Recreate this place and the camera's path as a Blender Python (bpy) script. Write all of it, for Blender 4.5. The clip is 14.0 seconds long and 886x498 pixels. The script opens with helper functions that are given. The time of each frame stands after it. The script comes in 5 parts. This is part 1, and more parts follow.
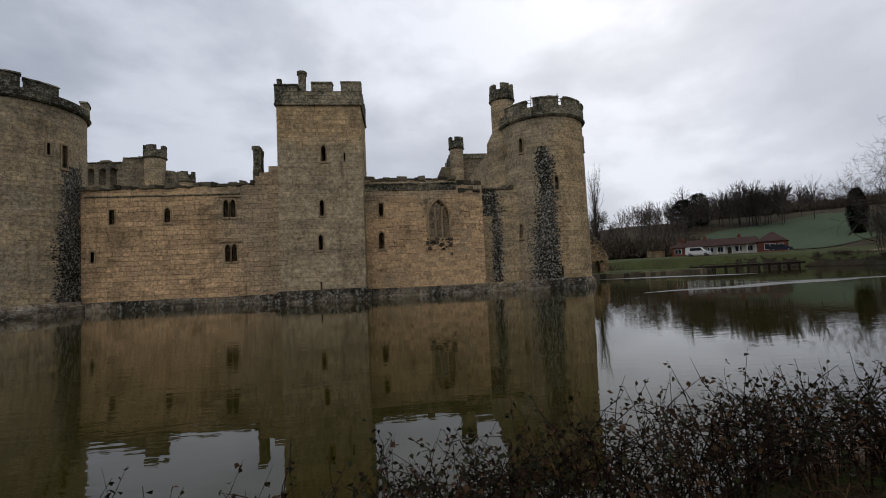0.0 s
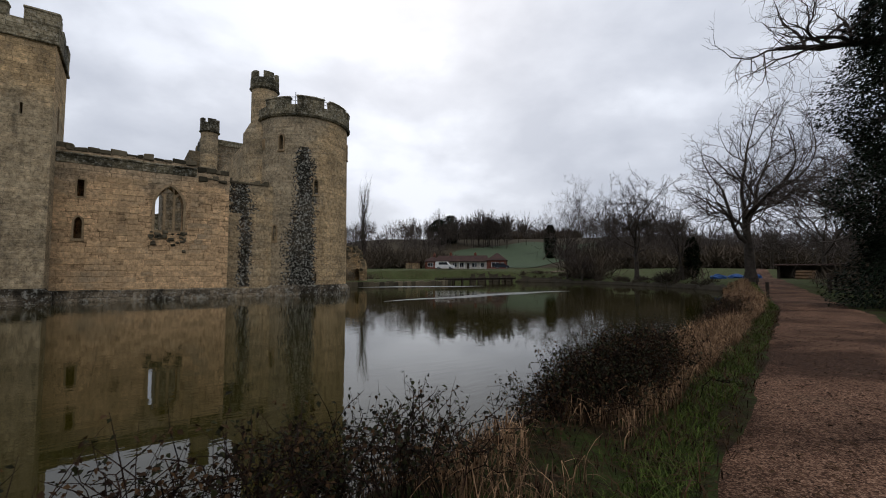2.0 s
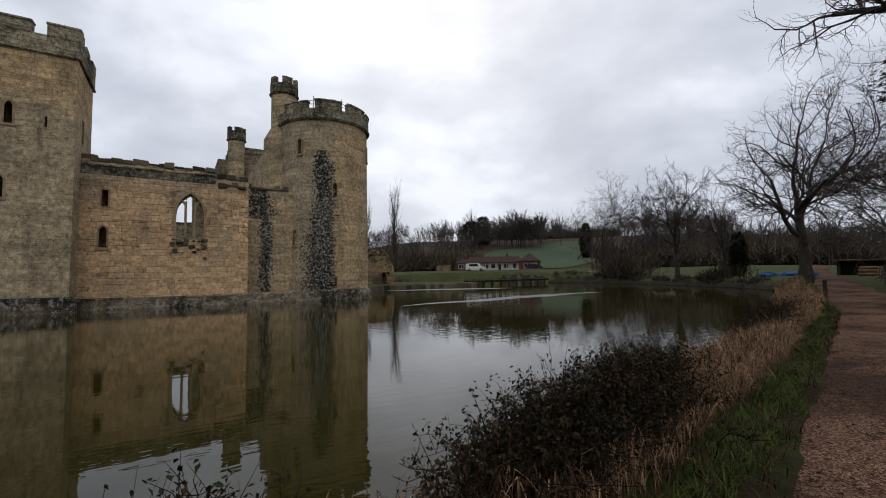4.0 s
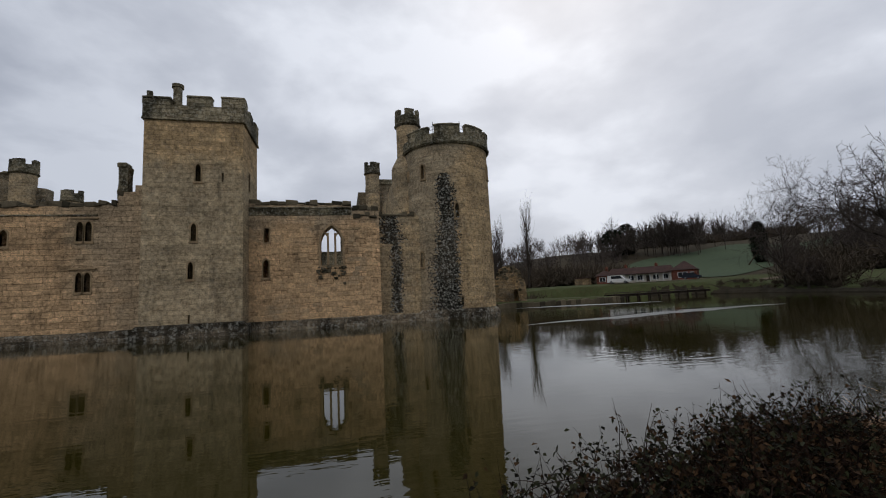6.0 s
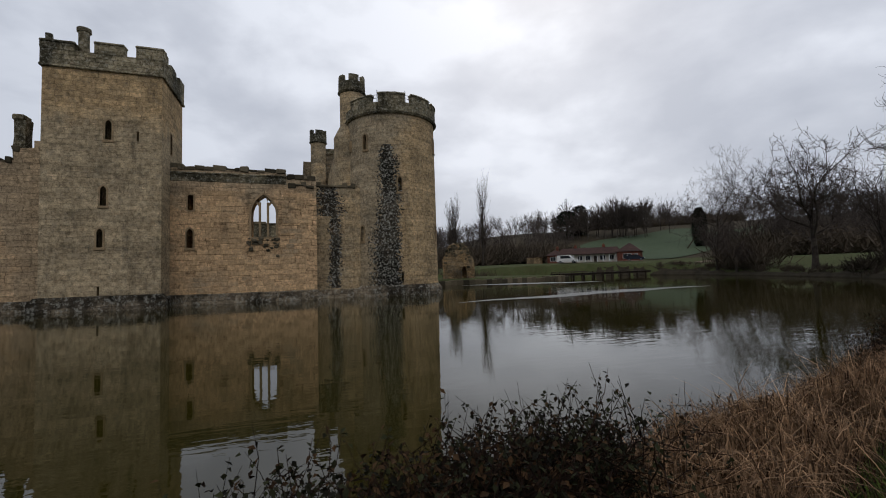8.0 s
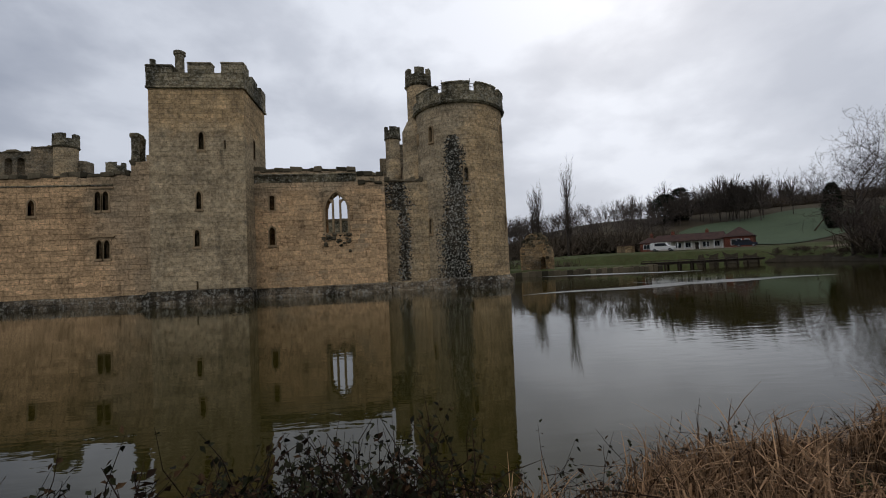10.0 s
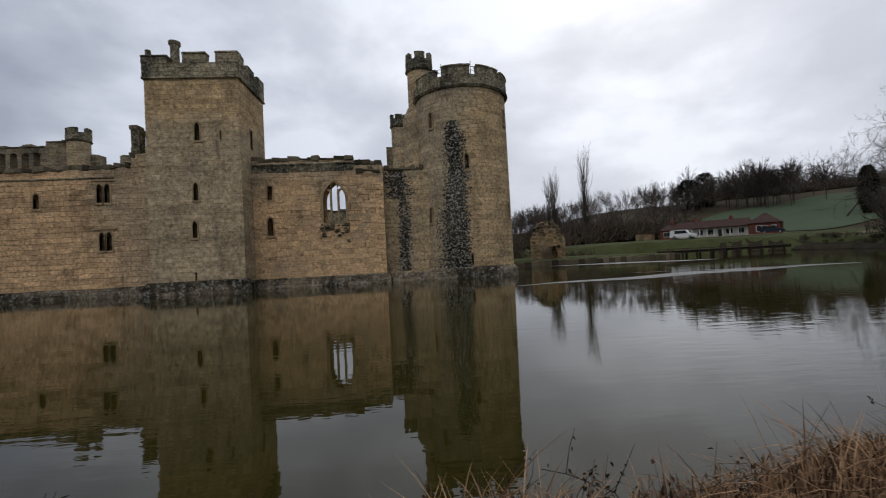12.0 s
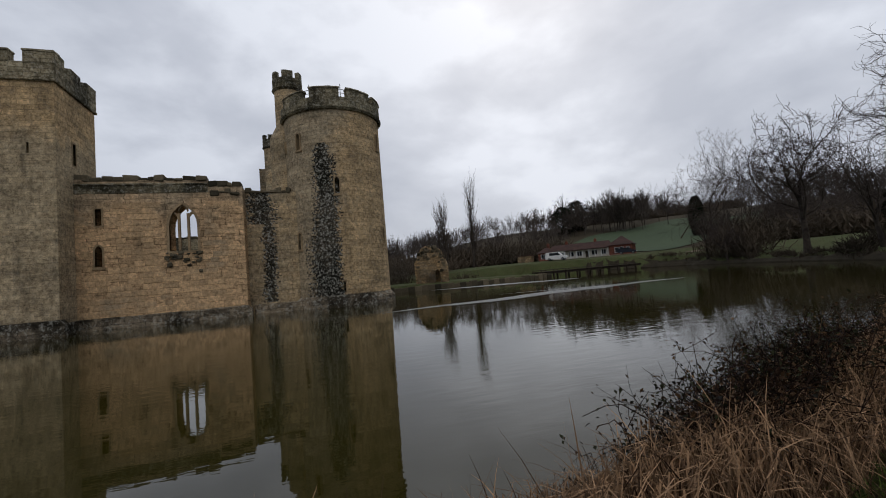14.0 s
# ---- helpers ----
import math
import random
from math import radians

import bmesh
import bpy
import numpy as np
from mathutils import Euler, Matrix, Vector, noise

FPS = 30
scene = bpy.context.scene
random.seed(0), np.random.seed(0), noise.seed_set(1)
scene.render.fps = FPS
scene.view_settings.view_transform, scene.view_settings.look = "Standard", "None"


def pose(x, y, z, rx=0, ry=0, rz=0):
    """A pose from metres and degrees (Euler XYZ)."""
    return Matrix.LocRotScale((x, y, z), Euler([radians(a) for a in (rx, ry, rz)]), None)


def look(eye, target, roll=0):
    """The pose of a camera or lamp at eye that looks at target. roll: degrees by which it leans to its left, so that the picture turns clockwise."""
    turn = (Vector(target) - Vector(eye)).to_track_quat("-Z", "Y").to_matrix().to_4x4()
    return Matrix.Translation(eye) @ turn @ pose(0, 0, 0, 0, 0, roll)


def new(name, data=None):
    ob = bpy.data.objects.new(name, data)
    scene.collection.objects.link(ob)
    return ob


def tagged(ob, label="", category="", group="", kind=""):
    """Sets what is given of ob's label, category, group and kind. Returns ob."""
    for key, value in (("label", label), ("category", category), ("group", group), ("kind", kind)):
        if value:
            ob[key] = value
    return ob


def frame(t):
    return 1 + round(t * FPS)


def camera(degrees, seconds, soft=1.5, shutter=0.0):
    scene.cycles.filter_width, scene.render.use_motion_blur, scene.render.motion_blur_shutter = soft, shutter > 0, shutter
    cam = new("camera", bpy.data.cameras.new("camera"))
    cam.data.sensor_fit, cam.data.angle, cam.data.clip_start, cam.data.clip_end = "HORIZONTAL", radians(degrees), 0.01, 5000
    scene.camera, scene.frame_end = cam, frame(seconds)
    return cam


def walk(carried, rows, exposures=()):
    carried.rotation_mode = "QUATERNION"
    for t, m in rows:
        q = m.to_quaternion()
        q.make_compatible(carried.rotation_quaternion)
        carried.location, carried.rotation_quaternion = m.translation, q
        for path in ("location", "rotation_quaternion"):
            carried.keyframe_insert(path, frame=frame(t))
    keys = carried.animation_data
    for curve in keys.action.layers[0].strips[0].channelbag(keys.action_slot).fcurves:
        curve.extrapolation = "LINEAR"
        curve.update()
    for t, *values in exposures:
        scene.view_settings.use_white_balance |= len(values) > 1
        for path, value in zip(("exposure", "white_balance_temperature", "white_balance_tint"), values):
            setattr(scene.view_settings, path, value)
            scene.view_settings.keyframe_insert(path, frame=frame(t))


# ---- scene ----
# ---------------------------------------------------------------- camera
cam = camera(92.3, 14.0, soft=1.0, shutter=0.08)

# seconds, eye x y z, yaw (left of +y), pitch, roll
ROWS = [
    (0, -7.97, -37.49, 1.95, -6.42, 3.11, -2.57), (0.5, -7.65, -37.41, 1.96, -10.0, 3.91, -2.13),
    (1, -7.25, -37.41, 1.96, -16.55, 4.22, -1.84), (1.5, -6.78, -37.44, 1.96, -28.14, 3.34, -0.14),
    (2, -6.28, -37.39, 1.95, -36.41, 3.28, 0.11), (2.5, -5.82, -37.3, 1.96, -33.86, 3.39, -0.65),
    (5, -3.87, -36.68, 2.03, -29.58, 3.76, -0.81), (5.5, -3.54, -36.53, 2.04, -23.92, 4.32, -1.44),
    (6, -3.23, -36.44, 2.04, -13.54, 6.38, -2.82), (6.5, -2.86, -36.37, 2.03, -5.86, 6.91, -2.6),
    (7, -2.4, -36.29, 2.03, -11.32, 5.35, -1.96), (7.5, -1.91, -36.21, 2.02, -18.93, 3.3, -1.64),
    (10, 0.28, -35.75, 1.94, -7.08, 2.29, -2.52), (10.5, 0.61, -35.63, 1.92, 5.84, 2.15, -2.74),
    (11, 0.96, -35.46, 1.9, 15.42, 1.59, -2.44), (11.5, 1.44, -35.25, 1.9, 8.93, 1.15, -2.83),
    (12, 2.0, -35.1, 1.91, -4.34, 0.97, -2.85), (12.5, 2.56, -34.98, 1.92, -21.14, 0.13, -2.12),
    (13, 3.05, -34.85, 1.91, -25.47, 0.03, -2.3), (13.5, 3.55, -34.75, 1.88, -23.49, 1.76, -3.92),
    (14, 4.11, -34.69, 1.85, -18.18, 3.45, -4.65)]


def cam_pose(x, y, z, yaw, pitch, roll):
    a, b = radians(yaw), radians(pitch)
    eye = Vector((x, y, z))
    return look(eye, eye + Vector((-math.sin(a) * math.cos(b), math.cos(a) * math.cos(b), math.sin(b))), roll)


walk(cam, [(r[0], cam_pose(*r[1:])) for r in ROWS], exposures=[(0, -0.2), (0.5, -0.32), (1, -0.3), (1.5, -0.14), (2, -0.05), (5, -0.08), (5.5, -0.14), (6, -0.3), (6.5, -0.64), (7, -0.42), (7.5, -0.24), (10, -0.22), (11, -0.14), (12.5, -0.1), (13.5, -0.12), (14, -0.28)])

# ---------------------------------------------------------------- sky, sun glow and front fill
SUN_AZ, SUN_EL = radians(32), radians(42)      # azimuth from +y towards +x
world = bpy.data.worlds.new("overcast_sky")
scene.world = world
world.use_nodes = True
wn, wl = world.node_tree.nodes, world.node_tree.links
wn.clear()
w_out = wn.new("ShaderNodeOutputWorld")
w_bg = wn.new("ShaderNodeBackground")
w_sky = wn.new("ShaderNodeTexSky")
w_sky.sky_type, w_sky.sun_disc, w_sky.sun_elevation, w_sky.sun_rotation = "NISHITA", False, SUN_EL, SUN_AZ
w_sky.dust_density, w_sky.air_density = 4.0, 1.0
w_dim = wn.new("ShaderNodeMix"); w_dim.data_type = "RGBA"; w_dim.blend_type = "MULTIPLY"
w_dim.inputs["Factor"].default_value = 1.0
w_dim.inputs["B"].default_value = (0.07, 0.07, 0.07, 1)
w_co = wn.new("ShaderNodeTexCoord")
w_map = wn.new("ShaderNodeMapping")
w_map.inputs["Scale"].default_value = (1.0, 1.0, 1.9)
w_map.inputs["Location"].default_value = (0.35, 0.1, 0.22)
w_n1 = wn.new("ShaderNodeTexNoise"); w_n1.inputs["Scale"].default_value = 2.4; w_n1.inputs["Detail"].default_value = 7; w_n1.inputs["Roughness"].default_value = 0.5
w_n1.inputs["Distortion"].default_value = 0.1
w_ramp = wn.new("ShaderNodeValToRGB")
w_ramp.color_ramp.elements[0].position, w_ramp.color_ramp.elements[0].color = 0.38, (0.41, 0.455, 0.56, 1)
w_ramp.color_ramp.elements[1].position, w_ramp.color_ramp.elements[1].color = 0.6, (0.78, 0.83, 0.94, 1)
mid = w_ramp.color_ramp.elements.new(0.5); mid.color = (0.56, 0.605, 0.71, 1)
# the brighter part of the cloud cover, where the sun stands behind it
w_dot = wn.new("ShaderNodeVectorMath"); w_dot.operation = "DOT_PRODUCT"
w_dot.inputs[1].default_value = (math.sin(SUN_AZ) * math.cos(SUN_EL), math.cos(SUN_AZ) * math.cos(SUN_EL), math.sin(SUN_EL))
w_rng = wn.new("ShaderNodeMapRange")
for key, val in (("From Min", 0.55), ("From Max", 1.0), ("To Min", 0.0), ("To Max", 0.36)):
    w_rng.inputs[key].default_value = val
w_add = wn.new("ShaderNodeMix"); w_add.data_type = "RGBA"; w_add.blend_type = "ADD"
w_add.inputs["B"].default_value = (1, 1, 1, 1)
w_mix = wn.new("ShaderNodeMix"); w_mix.data_type = "RGBA"; w_mix.inputs["Factor"].default_value = 0.9
wl.new(w_co.outputs["Generated"], w_map.inputs["Vector"])
wl.new(w_map.outputs["Vector"], w_n1.inputs["Vector"])
wl.new(w_n1.outputs["Fac"], w_ramp.inputs["Fac"])
wl.new(w_co.outputs["Generated"], w_dot.inputs[0])
wl.new(w_dot.outputs["Value"], w_rng.inputs["Value"])
wl.new(w_rng.outputs["Result"], w_add.inputs["Factor"])
wl.new(w_ramp.outputs["Color"], w_add.inputs["A"])
wl.new(w_sky.outputs["Color"], w_dim.inputs["A"])
wl.new(w_dim.outputs["Result"], w_mix.inputs["A"])
wl.new(w_add.outputs["Result"], w_mix.inputs["B"])
wl.new(w_mix.outputs["Result"], w_bg.inputs["Color"])
wl.new(w_bg.outputs["Background"], w_out.inputs["Surface"])
w_bg.inputs["Strength"].default_value = 0.95

# added warm fill from behind the camera, away from SUN_AZ, to brighten the castle
front_fill = new("front_fill", bpy.data.lights.new("front_fill", "SUN"))
front_fill.data.energy, front_fill.data.angle, front_fill.data.color = 0.6, radians(40), (1.0, 0.9, 0.78)
front_fill.matrix_world = look((0, 0, 60), (-math.sin(radians(200)) * 30, -math.cos(radians(200)) * 30, 60 - 34))


# ---------------------------------------------------------------- materials
def node(nt, kind, **kw):
    n = nt.nodes.new(kind)
    for key, val in kw.items():
        if key in n.inputs:
            n.inputs[key].default_value = val
    return n


def mix(nt, fac, a, b, blend="MIX"):
    n = nt.nodes.new("ShaderNodeMix")
    n.data_type, n.blend_type = "RGBA", blend
    for key, val in (("Factor", fac), ("A", a), ("B", b)):
        if isinstance(val, (int, float)):
            n.inputs[key].default_value = val
        elif isinstance(val, tuple):
            n.inputs[key].default_value = (*val, 1) if len(val) == 3 else val
        else:
            nt.links.new(val, n.inputs[key])
    return n.outputs["Result"]


def ramp(nt, src, stops):
    n = nt.nodes.new("ShaderNodeValToRGB")
    els = n.color_ramp.elements
    while len(els) < len(stops):
        els.new(0.5)
    for e, (p, c) in zip(els, stops):
        e.position = p
        e.color = (c, c, c, 1) if isinstance(c, (int, float)) else (*c, 1)
    nt.links.new(src, n.inputs["Fac"])
    return n.outputs["Color"]


def noise_of(nt, vec, scale, detail=5, rough=0.55, distortion=0.0):
    n = node(nt, "ShaderNodeTexNoise", Scale=scale, Detail=detail, Roughness=rough, Distortion=distortion)
    if vec is not None:
        nt.links.new(vec, n.inputs["Vector"])
    return n.outputs["Fac"]


def base_material(name, rough=0.9, metal=0.0):
    m = bpy.data.materials.new(name)
    m.use_nodes = True
    b = m.node_tree.nodes["Principled BSDF"]
    b.inputs["Roughness"].default_value, b.inputs["Metallic"].default_value = rough, metal
    b.inputs["Specular IOR Level"].default_value = 0.06
    return m, m.node_tree, b


def coords(nt, kind="Object"):
    return nt.nodes.new("ShaderNodeTexCoord").outputs[kind]


def world_pos(nt):
    return nt.nodes.new("ShaderNodeNewGeometry").outputs["Position"]


def bump(nt, bsdf, height, strength, distance=0.02):
    n = node(nt, "ShaderNodeBump", Strength=strength, Distance=distance)
    nt.links.new(height, n.inputs["Height"])
    nt.links.new(n.outputs["Normal"], bsdf.inputs["Normal"])


def stone(name, light, dark, stain, stain_at=(0.5, 0.72), bw=0.74, bh=0.37, lichen=0.0, lichen_scale=3.6, grey=(0.24, 0.21, 0.155), grey_at=(0.45, 0.65), zone=None, joint=0.5):
    """Coursed ashlar in metres on the UV map: block to block tint, grey weathering, dark stains and streaks, lichen."""
    m, nt, b = base_material(name, 0.95)
    uv = coords(nt, "UV")
    wob = node(nt, "ShaderNodeTexNoise", Scale=0.8, Detail=3)
    nt.links.new(uv, wob.inputs["Vector"])
    sub = node(nt, "ShaderNodeVectorMath"); sub.operation = "MULTIPLY_ADD"
    nt.links.new(wob.outputs["Color"], sub.inputs[0])
    sub.inputs[1].default_value = (0.7, 0.26, 0)
    nt.links.new(uv, sub.inputs[2])
    br = node(nt, "ShaderNodeTexBrick", **{"Scale": 1.0, "Mortar Size": 0.018, "Mortar Smooth": 0.7, "Brick Width": bw, "Row Height": bh})
    br.offset, br.squash, br.squash_frequency = 0.43, 1.4, 3
    br.inputs["Color1"].default_value = (*light, 1)
    br.inputs["Color2"].default_value = (*dark, 1)
    br.inputs["Mortar"].default_value = (*[(1.0 - 0.6 * joint) * c for c in dark], 1)
    nt.links.new(sub.outputs["Vector"], br.inputs["Vector"])
    p = world_pos(nt)
    fine = noise_of(nt, p, 4.5, 8, 0.72)
    mid = noise_of(nt, p, 1.1, 6, 0.62, 0.6)
    patch = noise_of(nt, p, 0.33, 6, 0.62, 0.6)
    lay = node(nt, "ShaderNodeMapping", Scale=(0.45, 0.45, 1.9))
    nt.links.new(p, lay.inputs["Vector"])
    band = noise_of(nt, lay.outputs["Vector"], 0.7, 7, 0.72, 0.2)
    if zone:
        # the side of the wall that has weathered grey, with a ragged border
        ax, at, soft = zone
        dot = node(nt, "ShaderNodeVectorMath"); dot.operation = "DOT_PRODUCT"
        dot.inputs[1].default_value = ax
        nt.links.new(p, dot.inputs[0])
        add = node(nt, "ShaderNodeMath"); add.operation = "MULTIPLY_ADD"
        nt.links.new(patch, add.inputs[0])
        add.inputs[1].default_value = 7.0
        nt.links.new(dot.outputs["Value"], add.inputs[2])
        rng = node(nt, "ShaderNodeMapRange", **{"From Min": at + 3.5 - soft, "From Max": at + 3.5 + soft, "To Min": 0.0, "To Max": 0.85})
        nt.links.new(add.outputs[0], rng.inputs["Value"])
        greyed = rng.outputs["Result"]
    else:
        greyed = ramp(nt, patch, ((grey_at[0], 0.0), (grey_at[1], 0.85)))
    c = mix(nt, greyed, br.outputs["Color"], mix(nt, 0.35, grey, br.outputs["Color"]))
    c = mix(nt, ramp(nt, mid, ((0.6, 0.0), (0.78, 0.4))), c, (0.36, 0.21, 0.1))
    c = mix(nt, 1.0, c, ramp(nt, fine, ((0.3, 0.34), (0.5, 1.04), (0.7, 1.7))), "MULTIPLY")
    pits = noise_of(nt, p, 11.0, 6, 0.75)
    c = mix(nt, ramp(nt, pits, ((0.34, 0.9), (0.46, 0.0))), c, tuple(0.28 * v for v in dark))
    big = ramp(nt, noise_of(nt, p, 0.24, 8, 0.66, 0.5), ((stain_at[0], 0.0), (stain_at[1], 0.85)))
    st = node(nt, "ShaderNodeMapping", Scale=(1.1, 1.1, 0.22))
    nt.links.new(p, st.inputs["Vector"])
    streak = ramp(nt, noise_of(nt, st.outputs["Vector"], 1.0, 7, 0.68), ((0.55, 0.0), (0.75, 0.6)))
    c = mix(nt, big, c, mix(nt, fine, tuple(0.6 * v for v in stain), tuple(1.4 * v for v in stain)))
    c = mix(nt, streak, c, tuple(0.8 * v for v in stain))
    c = mix(nt, 1.0, c, ramp(nt, band, ((0.3, 0.55), (0.5, 1.0), (0.68, 1.35))), "MULTIPLY")
    # dark open joints, patchily
    inv = node(nt, "ShaderNodeInvert")
    nt.links.new(br.outputs["Fac"], inv.inputs["Color"])
    open_j = node(nt, "ShaderNodeMath"); open_j.operation = "MULTIPLY"
    nt.links.new(br.outputs["Fac"], open_j.inputs[0])
    nt.links.new(ramp(nt, noise_of(nt, p, 1.7, 4, 0.6), ((0.46, 0.0), (0.64, joint))), open_j.inputs[1])
    c = mix(nt, open_j.outputs[0], c, tuple(0.12 * v for v in dark))
    if lichen:
        spots = ramp(nt, noise_of(nt, p, lichen_scale, 8, 0.8), ((0.515, 0.0), (0.585, lichen)))
        c = mix(nt, spots, c, (0.46, 0.45, 0.39))
    nt.links.new(c, b.inputs["Base Color"])
    hh = mix(nt, 0.4, mix(nt, 0.85 - 0.45 * joint, inv.outputs["Color"], fine), pits)
    bump(nt, b, hh, 1.0, 0.07)
    return m


def mottled(name, a, b_, scale=1.0, rough=0.9, bump_s=0.4, fine=14.0, dist=0.02, metal=0.0):
    """Two tones at two scales with a fine relief."""
    m, nt, b = base_material(name, rough, metal)
    p = world_pos(nt)
    n1 = noise_of(nt, p, scale, 6, 0.6, 0.3)
    n2 = noise_of(nt, p, fine, 5, 0.65)
    c = mix(nt, ramp(nt, n1, ((0.32, 0.0), (0.68, 1.0))), a, b_)
    c = mix(nt, 0.8, c, ramp(nt, n2, ((0.25, 0.55), (0.75, 1.35))), "MULTIPLY")
    nt.links.new(c, b.inputs["Base Color"])
    bump(nt, b, n2, bump_s, dist)
    return m


def per_object(name, a, b_, rough=0.9, fine=9.0, island=False):
    """Tone picked for each object (or each loose piece), with grain."""
    m, nt, b = base_material(name, rough)
    if island:
        r = nt.nodes.new("ShaderNodeNewGeometry").outputs["Random Per Island"]
    else:
        r = nt.nodes.new("ShaderNodeObjectInfo").outputs["Random"]
    n2 = noise_of(nt, world_pos(nt), fine, 5, 0.65)
    c = mix(nt, r, a, b_)
    c = mix(nt, 0.75, c, ramp(nt, n2, ((0.25, 0.6), (0.75, 1.3))), "MULTIPLY")
    nt.links.new(c, b.inputs["Base Color"])
    bump(nt, b, n2, 0.5, 0.03)
    return m


WARM, TAN, GREY = (0.6, 0.4, 0.222), (0.425, 0.287, 0.16), (0.28, 0.247, 0.18)
DARKSTAIN = (0.06, 0.053, 0.038)
M_WALL = stone("sandstone_ashlar", WARM, TAN, DARKSTAIN, (0.54, 0.78), 0.85, 0.41, grey=GREY, zone=((0, 0, 1), 8.2, 1.0), joint=0.9)
M_WALL_OLD = stone("sandstone_ashlar_grey_end", WARM, TAN, DARKSTAIN, (0.55, 0.79), 0.85, 0.41, grey=GREY, zone=((0.9, 0, 0.35), -17.6, 1.2), joint=0.75)
M_TOWER = stone("weathered_tower_stone", (0.456, 0.336, 0.193), (0.357, 0.273, 0.164), DARKSTAIN, (0.55, 0.78), 0.7, 0.36, 0.12, grey=(0.286, 0.248, 0.175), grey_at=(0.44, 0.6), joint=0.55)
M_SQUARE = stone("square_tower_stone", (0.513, 0.358, 0.19), (0.393, 0.281, 0.154), DARKSTAIN, (0.57, 0.82), 0.75, 0.36, 0.1, grey=(0.328, 0.288, 0.203), zone=((0, 0, -1), -12.9, 0.7), joint=0.5)
M_CORNER = stone("corner_tower_stone", (0.513, 0.365, 0.201), (0.385, 0.281, 0.156), DARKSTAIN, (0.56, 0.8), 0.75, 0.36, 0.14, grey=(0.278, 0.252, 0.19), zone=((-1, 0, 0.12), -5.6, 0.8), joint=0.6)
M_GREYWALL = stone("grey_court_stone", (0.3, 0.235, 0.15), (0.16, 0.13, 0.085), (0.03, 0.027, 0.02), (0.46, 0.66), 0.7, 0.36, 0.25)
M_PARAPET = stone("dark_parapet_stone", (0.4, 0.335, 0.215), (0.185, 0.158, 0.1), (0.018, 0.018, 0.012), (0.42, 0.58), 0.55, 0.3, 0.4, 4.5, grey=(0.11, 0.11, 0.075))
M_PLINTH = stone("wet_plinth_stone", (0.34, 0.275, 0.19), (0.13, 0.105, 0.075), (0.008, 0.008, 0.006), (0.43, 0.58), 0.8, 0.4, 0.5, 2.4, grey=(0.03, 0.027, 0.022))
M_STAIN = stone("lichen_streaked_stone", (0.1, 0.084, 0.06), (0.034, 0.029, 0.021), (0.008, 0.008, 0.006), (0.42, 0.56), 0.4, 0.22, 0.9, 6.0, grey=(0.07, 0.06, 0.046))
M_RUIN = stone("ruin_stone", (0.42, 0.28, 0.14), (0.22, 0.155, 0.085), (0.05, 0.042, 0.03), (0.47, 0.66), 0.5, 0.25, 0.15)
M_FRAME = mottled("window_dressing", (0.4, 0.29, 0.17), (0.2, 0.15, 0.09), 1.5, 0.95)


def block_material():
    """One ashlar block: its own tone, pitted and stained like the wall behind it."""
    m, nt, b = base_material("ashlar_block", 0.95)
    p = world_pos(nt)
    r = nt.nodes.new("ShaderNodeObjectInfo").outputs["Random"]
    c = mix(nt, r, (0.64, 0.432, 0.24), (0.42, 0.29, 0.163))
    c = mix(nt, ramp(nt, noise_of(nt, p, 0.33, 6, 0.62, 0.6), ((0.5, 0.0), (0.66, 0.6))), c, (0.27, 0.23, 0.16))
    c = mix(nt, ramp(nt, noise_of(nt, p, 1.1, 6, 0.62, 0.6), ((0.6, 0.0), (0.74, 0.45))), c, (0.42, 0.24, 0.12))
    fine, pits = noise_of(nt, p, 4.5, 8, 0.72), noise_of(nt, p, 11.0, 6, 0.75)
    c = mix(nt, 1.0, c, ramp(nt, fine, ((0.28, 0.42), (0.5, 1.0), (0.72, 1.5))), "MULTIPLY")
    c = mix(nt, ramp(nt, pits, ((0.3, 0.75), (0.45, 0.0))), c, (0.05, 0.038, 0.025))
    c = mix(nt, ramp(nt, noise_of(nt, p, 0.24, 8, 0.66, 0.5), ((0.53, 0.0), (0.78, 0.8))), c, (0.1, 0.088, 0.062))
    nt.links.new(c, b.inputs["Base Color"])
    bump(nt, b, mix(nt, 0.5, fine, pits), 1.0, 0.05)
    return m


M_BLOCK = block_material()
M_COPING = per_object("coping_stone", (0.18, 0.15, 0.1), (0.035, 0.032, 0.022), 0.95, 6.0)
M_DARK = mottled("dark_interior", (0.02, 0.018, 0.014), (0.01, 0.009, 0.007), 0.8)


